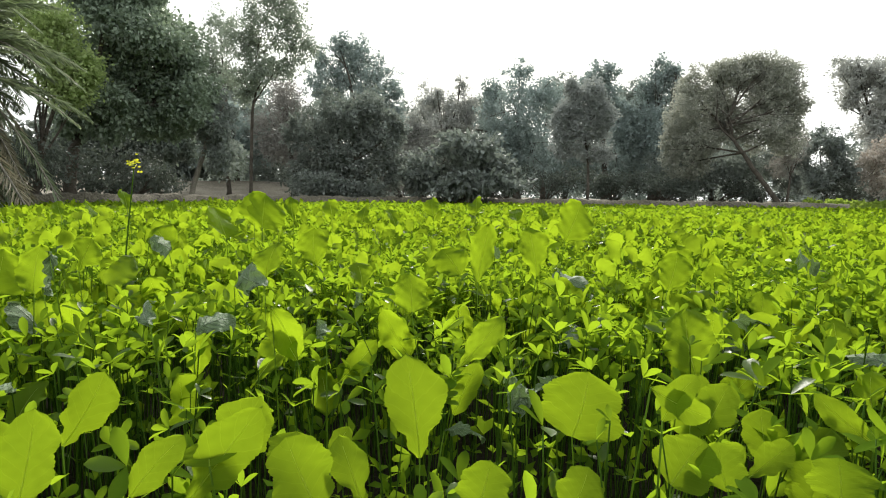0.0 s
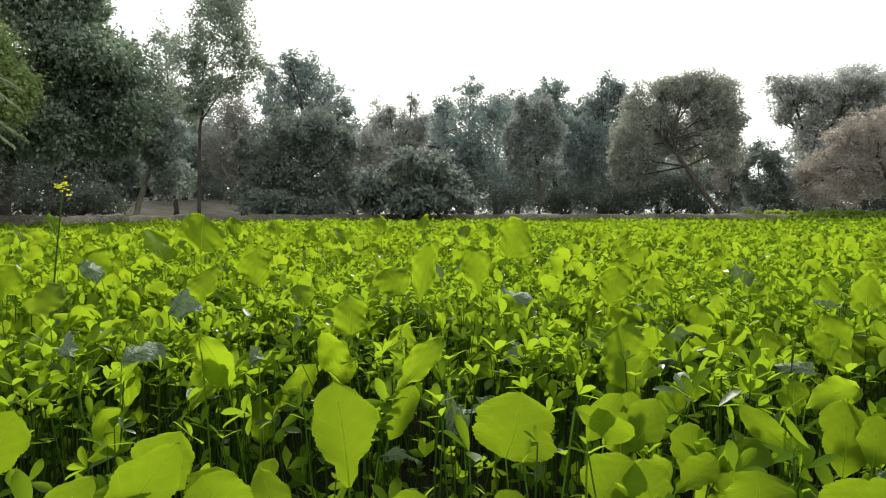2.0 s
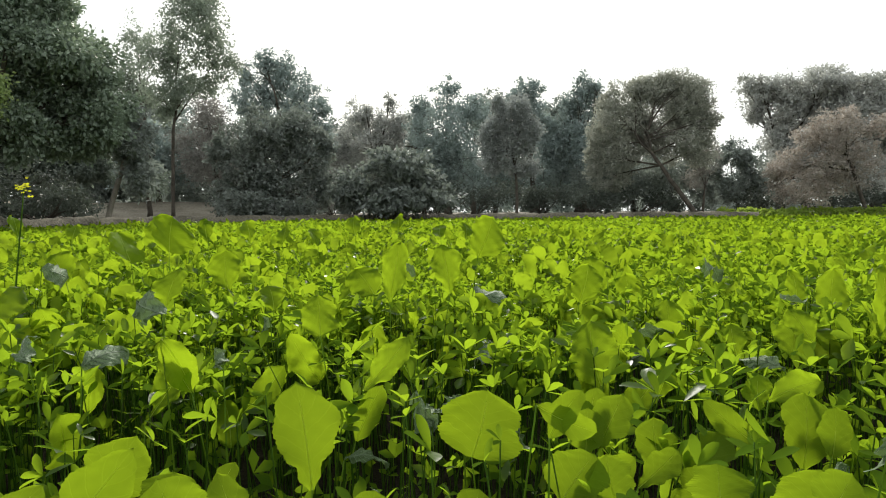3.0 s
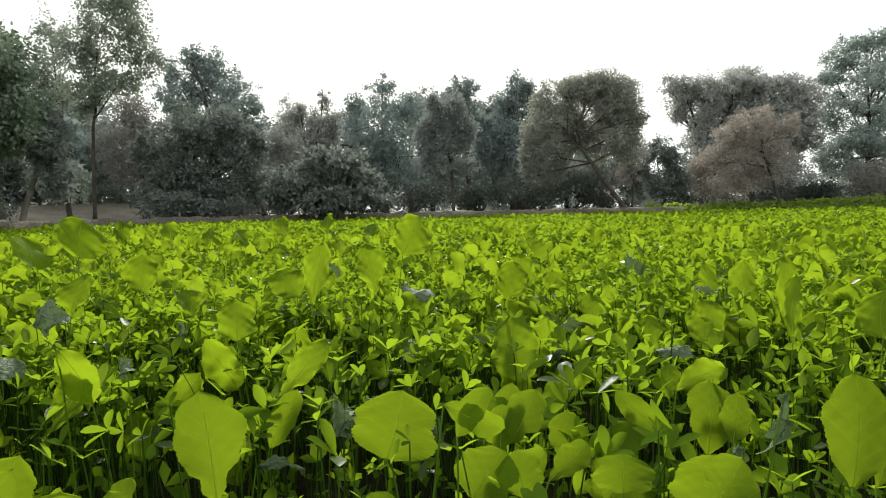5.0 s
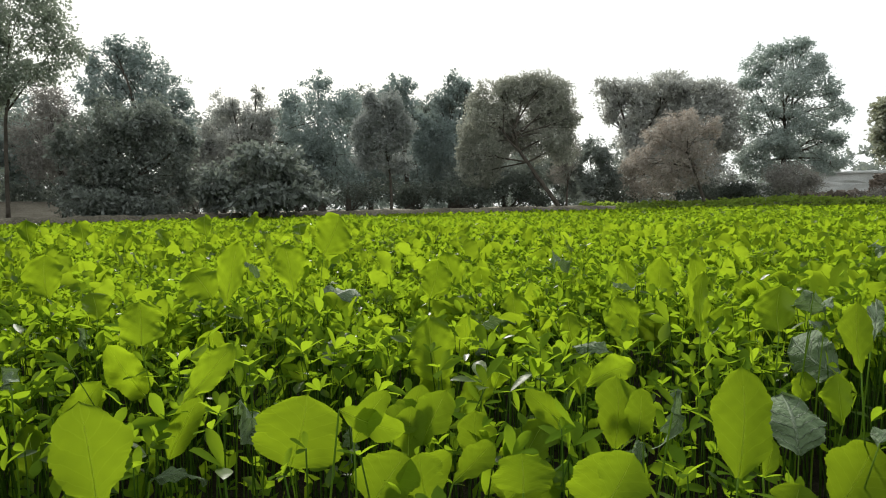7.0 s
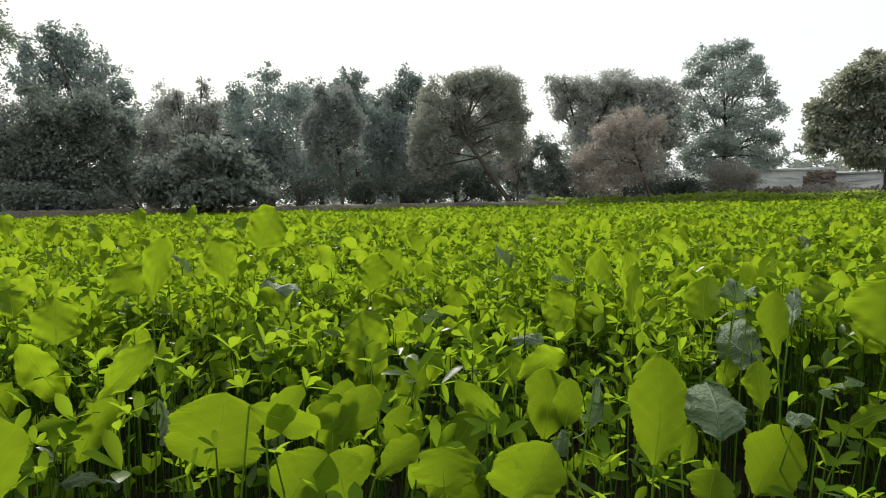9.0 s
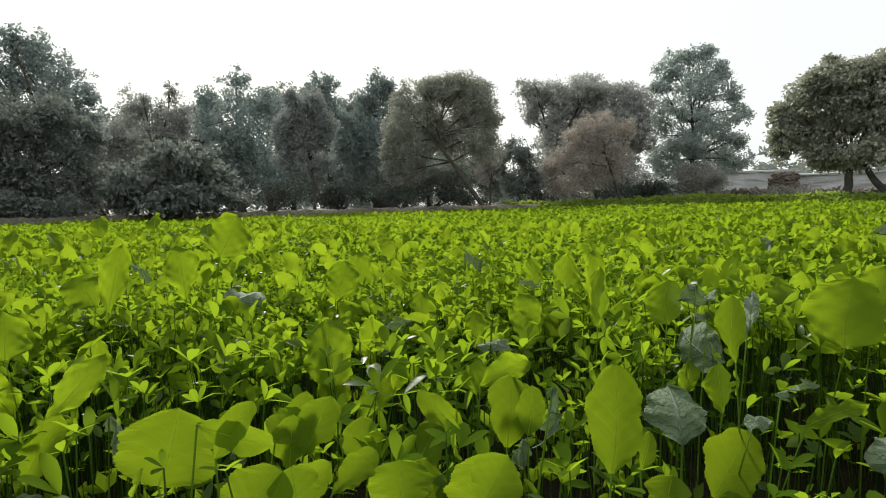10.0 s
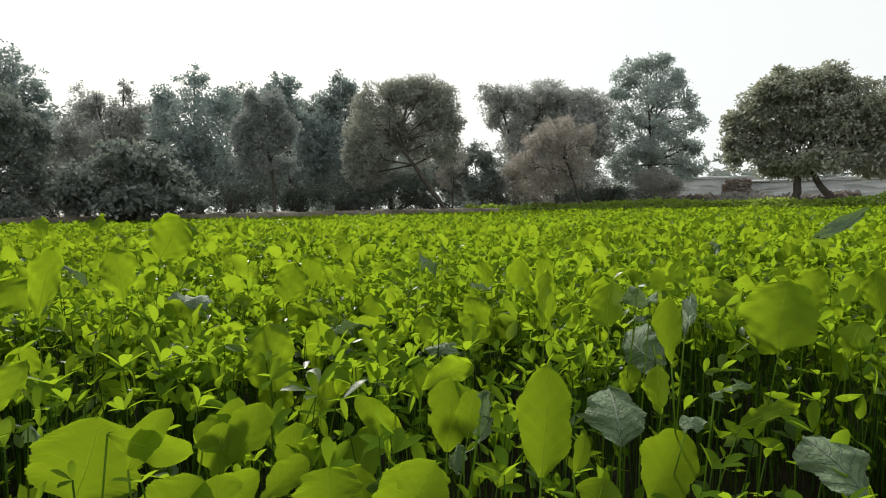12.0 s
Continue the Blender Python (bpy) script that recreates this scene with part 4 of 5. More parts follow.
def leaf_plant(base, tip, width, kind="oval"):
    """One large mustard leaf on its stalk rising from the ground."""
    rng = HERO_RNG
    pale = kind == "pale"
    base, tip = np.array(base), np.array(tip)
    ax = tip - base
    ROOM.append(((base + tip) / 2, width))
    length = float(np.linalg.norm(ax))
    foot = np.array([base[0] - ax[0] * 0.35 + rng.normal() * 0.02, base[1] - ax[1] * 0.35 + rng.normal() * 0.02 + 0.02, 0.0])
    ob = thing("mustard_plant", *foot, LEAF_LABELS[kind], "leafy plant", "mustard plants in the crop")
    facing = EYE_MID - (base + tip) / 2
    far = np.linalg.norm(facing)
    facing = facing + rng.normal(size=3) * (0.16 if far < 1.0 else 0.55 if pale else 0.36) * far + np.array([0, 0, 0.6 if pale else 0.15])
    axes = frames(ax[None], facing[None])[0]
    rows, cols = (44, 12) if pale else (54, 6)
    if pale:
        b = blade(width * 1.0, length, rng, "round" if far < 0.8 else "oval", rng.uniform(0.55, 1.0), -0.35, rows, cols, 0.13, 0.010, 1.2)
    else:
        b = blade(width * (1.0 if kind == "round" else 0.9), length, rng, kind, rng.uniform(0.05, 0.3), 0.2, rows, cols, 0.018 if far < 1.0 else 0.06, 0.004)
    at = lambda v: v @ axes.T + base - foot  # noqa: E731
    stalk = curve_points([(0, 0, 0), (base - foot) * [0.35, 0.35, 0.6], base - foot], 7)
    part("stalk", Pile().add(*tube(stalk, np.linspace(0.0016, 0.0010, 7), 6)).mesh("stalk", M_STALK), ob)
    # leaves over 1 m from the eye take the copy coloured as better lit
    me = Pile().add(at(b[0]), b[1]).mesh("leaf_blade", M_SHEEN if pale else M_MUSTARD_ONE if far < 1.0 else M_MUSTARD_LIT)
    across, along = np.meshgrid(np.linspace(0, 1, cols + 1), np.linspace(0, 1, rows + 1))
    order = np.zeros(len(me.loops), np.int32)
    me.loops.foreach_get("vertex_index", order)
    me.uv_layers.new(name="blade").data.foreach_set("uv", np.stack([across.ravel(), along.ravel()], -1)[order].astype(np.float32).ravel())
    lf = part("leaf_blade", me, ob)
    r = rib_strip(b, rows, cols, min(0.001, width * 0.014))
    part("midrib", Pile().add(at(r[0]), r[1]).mesh("midrib", M_SHEEN if pale else M_RIB), lf)


LEAF_LABELS = {
    "oval": "oval bright yellow-green mustard leaf with a toothed edge above the clover",
    "lobed": "broad lobed yellow-green mustard leaf with a wavy edge above the clover",
    "round": "round wide yellow-green mustard leaf among the clover",
    "pale": "pale silvery grey-green mustard leaf folded over in the crop",
}
leaf_plant((0.007, 0.671, 0.355), (-0.012, 0.701, 0.474), 0.083, "lobed")
leaf_plant((-0.202, 0.622, 0.367), (-0.169, 0.644, 0.436), 0.071, "lobed")
leaf_plant((-0.202, 0.570, 0.386), (-0.212, 0.590, 0.406), 0.049, "round")
leaf_plant((-0.123, 0.584, 0.374), (-0.121, 0.605, 0.413), 0.059, "round")
leaf_plant((-0.092, 0.641, 0.361), (-0.073, 0.662, 0.397), 0.026, "oval")
leaf_plant((0.201, 0.745, 0.354), (0.228, 0.772, 0.435), 0.106, "round")
leaf_plant((-0.192, 1.191, 0.273), (-0.101, 1.227, 0.369), 0.058, "lobed")
leaf_plant((-0.200, 0.940, 0.396), (-0.261, 0.978, 0.471), 0.046, "oval")
leaf_plant((0.058, 0.967, 0.381), (0.136, 0.998, 0.470), 0.053, "lobed")
leaf_plant((0.049, 0.871, 0.336), (0.091, 0.900, 0.410), 0.047, "oval")
leaf_plant((0.241, 0.572, 0.474), (0.311, 0.584, 0.439), 0.031, "oval")
leaf_plant((0.363, 0.730, 0.364), (0.408, 0.755, 0.428), 0.058, "lobed")
leaf_plant((0.649, 0.734, 0.320), (0.675, 0.763, 0.421), 0.073, "oval")
leaf_plant((0.649, 0.812, 0.389), (0.756, 0.833, 0.411), 0.047, "oval")
leaf_plant((0.590, 0.743, 0.351), (0.529, 0.776, 0.408), 0.038, "oval")
leaf_plant((0.526, 0.798, 0.266), (0.582, 0.825, 0.350), 0.084, "round")
leaf_plant((0.422, 0.546, 0.374), (0.430, 0.566, 0.409), 0.062, "round")
leaf_plant((0.275, 0.596, 0.362), (0.318, 0.615, 0.406), 0.063, "round")
leaf_plant((0.373, 0.629, 0.356), (0.433, 0.648, 0.393), 0.039, "lobed")
leaf_plant((0.880, 1.272, 0.342), (0.889, 1.317, 0.417), 0.057, "oval")
leaf_plant((1.143, 1.388, 0.288), (1.166, 1.439, 0.402), 0.110, "round")
leaf_plant((1.169, 1.481, 0.426), (1.196, 1.533, 0.515), 0.064, "oval")
leaf_plant((1.330, 1.564, 0.326), (1.384, 1.622, 0.506), 0.085, "oval")
leaf_plant((0.631, 1.619, 0.418), (0.675, 1.673, 0.522), 0.092, "oval")
leaf_plant((-0.430, 0.697, 0.351), (-0.389, 0.727, 0.438), 0.063, "lobed")
leaf_plant((-0.375, 0.536, 0.357), (-0.372, 0.562, 0.448), 0.064, "oval")
leaf_plant((-0.417, 0.557, 0.357), (-0.423, 0.581, 0.429), 0.056, "oval")
leaf_plant((-0.225, 0.566, 0.347), (-0.154, 0.593, 0.441), 0.063, "lobed")
leaf_plant((-0.267, 0.538, 0.369), (-0.221, 0.560, 0.422), 0.038, "oval")
leaf_plant((-0.087, 0.537, 0.361), (-0.123, 0.561, 0.424), 0.060, "round")
leaf_plant((-0.046, 0.557, 0.357), (-0.073, 0.581, 0.420), 0.042, "lobed")
leaf_plant((-0.238, 0.929, 0.483), (-0.200, 0.951, 0.392), 0.053, "oval")
leaf_plant((0.067, 0.519, 0.373), (0.080, 0.539, 0.412), 0.050, "round")
leaf_plant((0.162, 0.557, 0.352), (0.185, 0.579, 0.391), 0.045, "round")
leaf_plant((0.332, 0.741, 0.383), (0.381, 0.768, 0.414), 0.048, "round")
leaf_plant((0.521, 1.048, 0.269), (0.622, 1.090, 0.367), 0.057, "oval")
leaf_plant((0.588, 1.038, 0.330), (0.635, 1.075, 0.380), 0.045, "oval")
leaf_plant((-0.065, 1.494, 0.362), (-0.060, 1.550, 0.469), 0.073, "round")
leaf_plant((0.110, 1.389, 0.465), (0.137, 1.445, 0.609), 0.063, "oval")
leaf_plant((0.257, 1.460, 0.471), (0.241, 1.516, 0.598), 0.085, "lobed")
leaf_plant((0.335, 1.523, 0.557), (0.389, 1.579, 0.660), 0.088, "round")
leaf_plant((0.674, 1.697, 0.406), (0.700, 1.758, 0.505), 0.098, "oval")
leaf_plant((-0.377, 1.948, 0.434), (-0.401, 2.019, 0.557), 0.109, "oval")
leaf_plant((-0.846, 1.448, 0.469), (-0.838, 1.500, 0.548), 0.082, "lobed")
leaf_plant((-0.822, 1.246, 0.447), (-0.837, 1.294, 0.549), 0.094, "oval")
leaf_plant((-0.905, 1.246, 0.445), (-0.910, 1.292, 0.536), 0.106, "round")
leaf_plant((-0.805, 1.850, 0.473), (-0.885, 1.915, 0.564), 0.103, "oval")
leaf_plant((-0.649, 2.191, 0.546), (-0.678, 2.269, 0.675), 0.105, "lobed")
leaf_plant((-0.703, 2.055, 0.513), (-0.757, 2.127, 0.625), 0.114, "round")
leaf_plant((-0.936, 1.862, 0.609), (-0.984, 1.925, 0.678), 0.038, "oval")
leaf_plant((-1.445, 2.559, 0.554), (-1.496, 2.643, 0.633), 0.052, "round")
leaf_plant((-1.568, 2.559, 0.559), (-1.636, 2.643, 0.626), 0.045, "round")
leaf_plant((-1.115, 2.559, 0.554), (-1.139, 2.645, 0.645), 0.061, "lobed")
leaf_plant((-0.621, 2.660, 0.546), (-0.655, 2.750, 0.657), 0.071, "lobed")
leaf_plant((-0.491, 2.860, 0.540), (-0.530, 2.957, 0.649), 0.084, "lobed")
leaf_plant((-0.394, 3.159, 0.515), (-0.393, 3.265, 0.621), 0.084, "round")
leaf_plant((-0.019, 2.913, 0.563), (-0.033, 3.011, 0.667), 0.070, "round")
leaf_plant((0.177, 2.864, 0.568), (0.174, 2.959, 0.665), 0.089, "lobed")
leaf_plant((0.415, 3.263, 0.537), (0.417, 3.369, 0.613), 0.078, "round")
leaf_plant((0.581, 3.464, 0.532), (0.603, 3.577, 0.625), 0.063, "round")
leaf_plant((-0.235, 3.358, 0.493), (-0.276, 3.469, 0.595), 0.080, "oval")
leaf_plant((0.074, 1.534, 0.463), (0.020, 1.599, 0.528), 0.082, "round")
leaf_plant((-0.032, 1.216, 0.425), (-0.037, 1.259, 0.505), 0.074, "round")
leaf_plant((-0.536, 1.903, 0.554), (-0.537, 1.964, 0.664), 0.154, "round")
leaf_plant((-0.383, 1.392, 0.460), (-0.373, 1.435, 0.558), 0.102, "lobed")
leaf_plant((-0.184, 1.597, 0.420), (-0.205, 1.654, 0.490), 0.068, "oval")
leaf_plant((0.353, 0.751, 0.347), (0.378, 0.776, 0.434), 0.043, "oval")
leaf_plant((0.664, 0.855, 0.360), (0.680, 0.885, 0.410), 0.050, "lobed")
leaf_plant((0.467, 0.654, 0.297), (0.501, 0.673, 0.358), 0.079, "round")
leaf_plant((0.460, 0.457, 0.392), (0.500, 0.468, 0.436), 0.053, "lobed")
leaf_plant((0.438, 0.708, 0.342), (0.439, 0.737, 0.401), 0.048, "round")
leaf_plant((0.333, 0.591, 0.358), (0.331, 0.615, 0.404), 0.057, "oval")
leaf_plant((1.099, 1.097, 0.396), (1.125, 1.144, 0.567), 0.053, "oval")
leaf_plant((0.989, 0.782, 0.453), (1.013, 0.812, 0.532), 0.065, "round")
leaf_plant((0.967, 1.145, 0.396), (0.945, 1.198, 0.464), 0.056, "oval")
leaf_plant((0.601, 0.448, 0.404), (0.620, 0.468, 0.508), 0.059, "oval")
leaf_plant((0.684, 0.502, 0.370), (0.715, 0.517, 0.407), 0.020, "oval")
leaf_plant((0.845, 2.053, 0.355), (0.831, 2.136, 0.511), 0.100, "oval")
leaf_plant((1.204, 2.166, 0.322), (1.218, 2.245, 0.446), 0.109, "oval")
leaf_plant((0.841, 0.545, 0.285), (0.911, 0.545, 0.367), 0.080, "oval")
leaf_plant((0.969, 0.647, 0.343), (0.978, 0.679, 0.415), 0.051, "oval")
leaf_plant((1.206, 0.621, 0.419), (1.256, 0.641, 0.539), 0.109, "round")
leaf_plant((1.269, 0.619, 0.470), (1.331, 0.630, 0.550), 0.057, "oval")
leaf_plant((0.903, 0.568, 0.446), (0.923, 0.593, 0.540), 0.041, "lobed")
leaf_plant((0.416, 0.574, 0.352), (0.456, 0.580, 0.397), 0.063, "lobed")
leaf_plant((0.490, 0.505, 0.362), (0.510, 0.520, 0.417), 0.068, "round")
leaf_plant((0.304, 0.655, 0.341), (0.379, 0.646, 0.387), 0.047, "lobed")
leaf_plant((0.345, 0.725, 0.349), (0.356, 0.749, 0.413), 0.054, "lobed")
leaf_plant((0.255, 0.574, 0.439), (0.292, 0.580, 0.487), 0.030, "oval")
leaf_plant((0.668, 0.445, 0.354), (0.688, 0.458, 0.384), 0.042, "round")
leaf_plant((0.981, 1.223, 0.348), (1.020, 1.260, 0.440), 0.077, "round")
leaf_plant((1.006, 0.989, 0.413), (1.030, 1.028, 0.533), 0.041, "oval")
leaf_plant((0.663, 0.700, 0.347), (0.685, 0.723, 0.409), 0.043, "oval")
leaf_plant((0.720, 1.942, 0.348), (0.745, 2.007, 0.479), 0.094, "oval")
leaf_plant((0.976, 2.042, 0.304), (0.971, 2.128, 0.447), 0.100, "oval")
leaf_plant((1.007, 0.542, 0.350), (1.114, 0.523, 0.375), 0.035, "oval")
leaf_plant((0.971, 0.724, 0.352), (1.008, 0.744, 0.398), 0.036, "oval")
leaf_plant((1.395, 1.302, 0.352), (1.442, 1.345, 0.470), 0.062, "oval")
leaf_plant((1.630, 1.085, 0.366), (1.690, 1.118, 0.461), 0.073, "lobed")
leaf_plant((1.606, 0.676, 0.426), (1.641, 0.708, 0.524), 0.057, "oval")
leaf_plant((1.387, 0.616, 0.376), (1.452, 0.625, 0.448), 0.060, "lobed")
leaf_plant((0.746, 1.438, 0.297), (0.874, 1.512, 0.390), 0.031, "pale")
leaf_plant((0.755, 1.435, 0.304), (0.687, 1.520, 0.347), 0.067, "pale")
leaf_plant((0.876, 1.101, 0.355), (0.821, 1.168, 0.400), 0.037, "pale")
leaf_plant((0.678, 1.362, 0.377), (0.764, 1.431, 0.424), 0.039, "pale")
leaf_plant((-0.402, 1.038, 0.420), (-0.341, 1.089, 0.455), 0.044, "pale")
leaf_plant((-0.461, 0.993, 0.439), (-0.519, 1.051, 0.491), 0.031, "pale")
leaf_plant((-0.338, 1.238, 0.472), (-0.471, 1.312, 0.514), 0.063, "pale")
leaf_plant((-0.806, 1.726, 0.526), (-0.737, 1.805, 0.506), 0.062, "pale")
leaf_plant((0.362, 1.837, 0.389), (0.495, 1.927, 0.465), 0.096, "pale")
leaf_plant((1.245, 2.082, 0.483), (1.398, 2.180, 0.453), 0.068, "pale")
leaf_plant((1.127, 1.385, 0.448), (1.116, 1.459, 0.408), 0.046, "pale")
leaf_plant((0.036, 0.802, 0.337), (0.115, 0.839, 0.338), 0.015, "pale")
leaf_plant((0.212, 0.943, 0.377), (0.195, 0.990, 0.311), 0.027, "pale")
leaf_plant((-0.730, 1.154, 0.545), (-0.716, 1.208, 0.472), 0.039, "pale")
leaf_plant((-0.805, 1.247, 0.459), (-0.791, 1.311, 0.447), 0.026, "pale")
leaf_plant((-0.503, 0.692, 0.422), (-0.494, 0.730, 0.418), 0.012, "pale")
leaf_plant((-0.152, 1.347, 0.441), (-0.214, 1.412, 0.383), 0.018, "pale")
leaf_plant((0.166, 0.932, 0.330), (0.139, 0.990, 0.364), 0.036, "pale")
leaf_plant((-0.160, 0.971, 0.435), (-0.229, 1.035, 0.428), 0.033, "pale")
leaf_plant((0.569, 0.498, 0.479), (0.615, 0.514, 0.417), 0.020, "pale")
leaf_plant((1.003, 0.731, 0.523), (1.035, 0.767, 0.452), 0.043, "pale")
leaf_plant((1.120, 0.784, 0.366), (1.074, 0.870, 0.421), 0.083, "pale")
leaf_plant((0.875, 0.634, 0.317), (0.897, 0.680, 0.413), 0.081, "pale")
leaf_plant((0.993, 0.626, 0.464), (1.040, 0.661, 0.547), 0.020, "pale")
leaf_plant((0.886, 0.528, 0.371), (0.939, 0.549, 0.402), 0.030, "pale")
leaf_plant((0.971, 0.354, 0.330), (0.953, 0.407, 0.404), 0.057, "pale")
leaf_plant((0.933, 0.525, 0.405), (0.987, 0.547, 0.429), 0.019, "pale")
leaf_plant((0.139, 0.943, 0.383), (0.180, 0.967, 0.324), 0.046, "pale")
leaf_plant((1.053, 0.752, 0.488), (1.087, 0.797, 0.519), 0.029, "pale")
leaf_plant((0.993, 0.724, 0.474), (1.053, 0.752, 0.488), 0.020, "pale")
leaf_plant((2.331, 1.269, 0.537), (2.525, 1.289, 0.558), 0.045, "pale")
leaf_plant((2.278, 1.632, 0.505), (2.441, 1.683, 0.507), 0.045, "pale")
leaf_plant((0.128, 1.617, 0.547), (0.198, 1.660, 0.540), 0.028, "pale")
leaf_plant((0.599, 0.595, 0.385), (0.584, 0.640, 0.345), 0.026, "pale")
leaf_plant((0.307, 0.944, 0.332), (0.334, 0.976, 0.256), 0.036, "pale")


CLOVER_RNG = np.random.default_rng(41)


def clover_plant(x, y, z, size):
    """A clover stem with a trefoil at its top."""
    rng = CLOVER_RNG
    foot = np.array([x + rng.normal() * 0.03, y + 0.02 + rng.normal() * 0.03, 0.0])
    ob = thing("clover_plant", *foot, "bright green three-leaved clover stem in the dense crop", "clover", "clover plants in the crop")
    head = np.array([x, y, z]) - foot
    stem = curve_points([(0, 0, 0), head * [0.3, 0.3, 0.55], head], 6)
    part("stem", Pile().add(*tube(stem, np.linspace(0.0014, 0.0009, 6), 5)).mesh("stem", M_STEM), ob)
    up = unit(np.array([0.0, -0.35, 1.0]) + rng.normal(size=3) * 0.35)
    turn = rng.uniform(0, 6.28)
    axes = frames(np.array([[math.cos(turn), math.sin(turn), 0.1]]), up[None])[0]
    for a in (-1.25, 0.0, 1.25):
        v, f = turned(LEAFLET, a + rng.normal() * 0.15, rng.uniform(0.2, 0.9))
        part("leaflet", Pile().add(v * size * rng.uniform(0.85, 1.1) @ axes.T + head, f).mesh("leaflet", M_CLOVER_ONE), ob)


clover_plant(0.316, 1.378, 0.363, 0.060)
clover_plant(0.265, 1.196, 0.386, 0.051)
clover_plant(0.609, 0.999, 0.352, 0.057)
clover_plant(0.535, 0.841, 0.384, 0.048)
clover_plant(0.134, 0.570, 0.433, 0.039)
clover_plant(0.187, 0.565, 0.422, 0.028)
clover_plant(0.506, 0.622, 0.405, 0.019)
clover_plant(0.462, 0.977, 0.396, 0.042)
clover_plant(0.786, 0.905, 0.414, 0.042)
clover_plant(0.120, 0.890, 0.378, 0.036)
clover_plant(0.116, 0.713, 0.422, 0.026)
clover_plant(0.211, 0.606, 0.427, 0.020)
clover_plant(-0.295, 1.420, 0.450, 0.047)
clover_plant(-0.139, 1.171, 0.412, 0.046)
clover_plant(0.393, 1.083, 0.370, 0.042)
clover_plant(0.448, 0.917, 0.407, 0.042)
clover_plant(1.005, 1.085, 0.416, 0.054)
clover_plant(0.768, 0.887, 0.418, 0.038)
clover_plant(0.251, 1.223, 0.381, 0.048)
clover_plant(0.500, 1.220, 0.398, 0.068)
clover_plant(0.509, 0.884, 0.391, 0.060)
clover_plant(0.119, 0.790, 0.416, 0.033)
clover_plant(0.869, 0.462, 0.352, 0.033)
clover_plant(0.946, 0.460, 0.348, 0.030)
clover_plant(0.437, 0.860, 0.357, 0.038)
clover_plant(0.845, 1.006, 0.392, 0.044)
clover_plant(0.742, 0.887, 0.379, 0.042)
clover_plant(0.315, 1.472, 0.421, 0.063)
clover_plant(0.517, 0.769, 0.377, 0.031)
clover_plant(1.229, 0.719, 0.388, 0.034)
clover_plant(-0.336, 0.639, 0.377, 0.032)
clover_plant(-0.182, 0.838, 0.356, 0.033)
clover_plant(-0.339, 0.786, 0.340, 0.034)
clover_plant(0.607, 0.893, 0.402, 0.048)
clover_plant(0.265, 0.603, 0.414, 0.029)
clover_plant(-0.447, 0.990, 0.377, 0.042)
clover_plant(-0.580, 1.040, 0.382, 0.044)
clover_plant(0.333, 1.141, 0.371, 0.044)
clover_plant(0.652, 1.241, 0.363, 0.059)
clover_plant(0.250, 1.149, 0.403, 0.048)
clover_plant(0.499, 0.850, 0.393, 0.049)
clover_plant(0.617, 0.450, 0.386, 0.033)
clover_plant(0.836, 0.448, 0.362, 0.032)
clover_plant(0.581, 0.752, 0.406, 0.031)


def flower_plant(x, y, h):
    """A mustard stem in flower."""
    rng = np.random.default_rng(5)
    ob = thing("flowering_mustard", x, y, 0.0, "tall thin mustard stem with small yellow flowers", "flower", "mustard plants in the crop")
    top = np.array([0.03, 0.0, h])
    line = curve_points([(0, 0, 0), (-0.01, 0, h * 0.5), top], 9)
    part("stem", Pile().add(*tube(line, np.linspace(0.004, 0.0015, 9), 6)).mesh("stem", M_STEM), ob)
    petal = leaflet([(0.4, 0.3), (0.75, 0.4)])
    for i in range(20):
        c = top + rng.normal(size=3) * [0.011, 0.011, 0.012]
        pile = Pile()
        scatter(pile, petal, np.repeat(c[None], 4, 0), frames(np.array([(1, 0, .3), (-1, 0, .3), (0, 1, .3), (0, -1, .3)]) + rng.normal(size=3) * 0.3, np.tile(unit(rng.normal(size=3) * [1, 1, 0.6] + [0, 0, 0.5]), (4, 1))), np.full(4, rng.uniform(0.005, 0.009)))
        part("flower", pile.mesh("flower", M_FLOWER), ob, "small yellow four-petalled flower")
    for i in range(3):
        b = blade(0.03, 0.07, rng, rows=8, cols=4)
        axes = frames(np.array([[rng.normal(), rng.normal(), 0.6]]), np.array([[0, 0, 1.0]]))[0]
        part("leaf_blade", Pile().add(b[0] @ axes.T + line[3 + i], b[1]).mesh("leaf_blade", M_MUSTARD_ONE), ob)


flower_plant(-0.90, 1.78, 0.742)


def spots(rng, count, r0, r1, a0=-50, a1=74):
    r = np.sqrt(rng.uniform(r0 * r0, r1 * r1, count))
    a = np.radians(rng.uniform(a0, a1, count))
    x, y = 0.14 + r * np.sin(a), -0.03 + r * np.cos(a)
    keep = np.hypot(x, y) < edge(np.degrees(np.arctan2(x, y))) - 0.5
    return x[keep], y[keep]


def canopy(x, y):
    return 0.395 + 0.03 * bumps(x, y, 0.16) + 0.025 * bumps(x, y, 0.6, 4) + 0.02 * bumps(x, y, 2.5, 9)


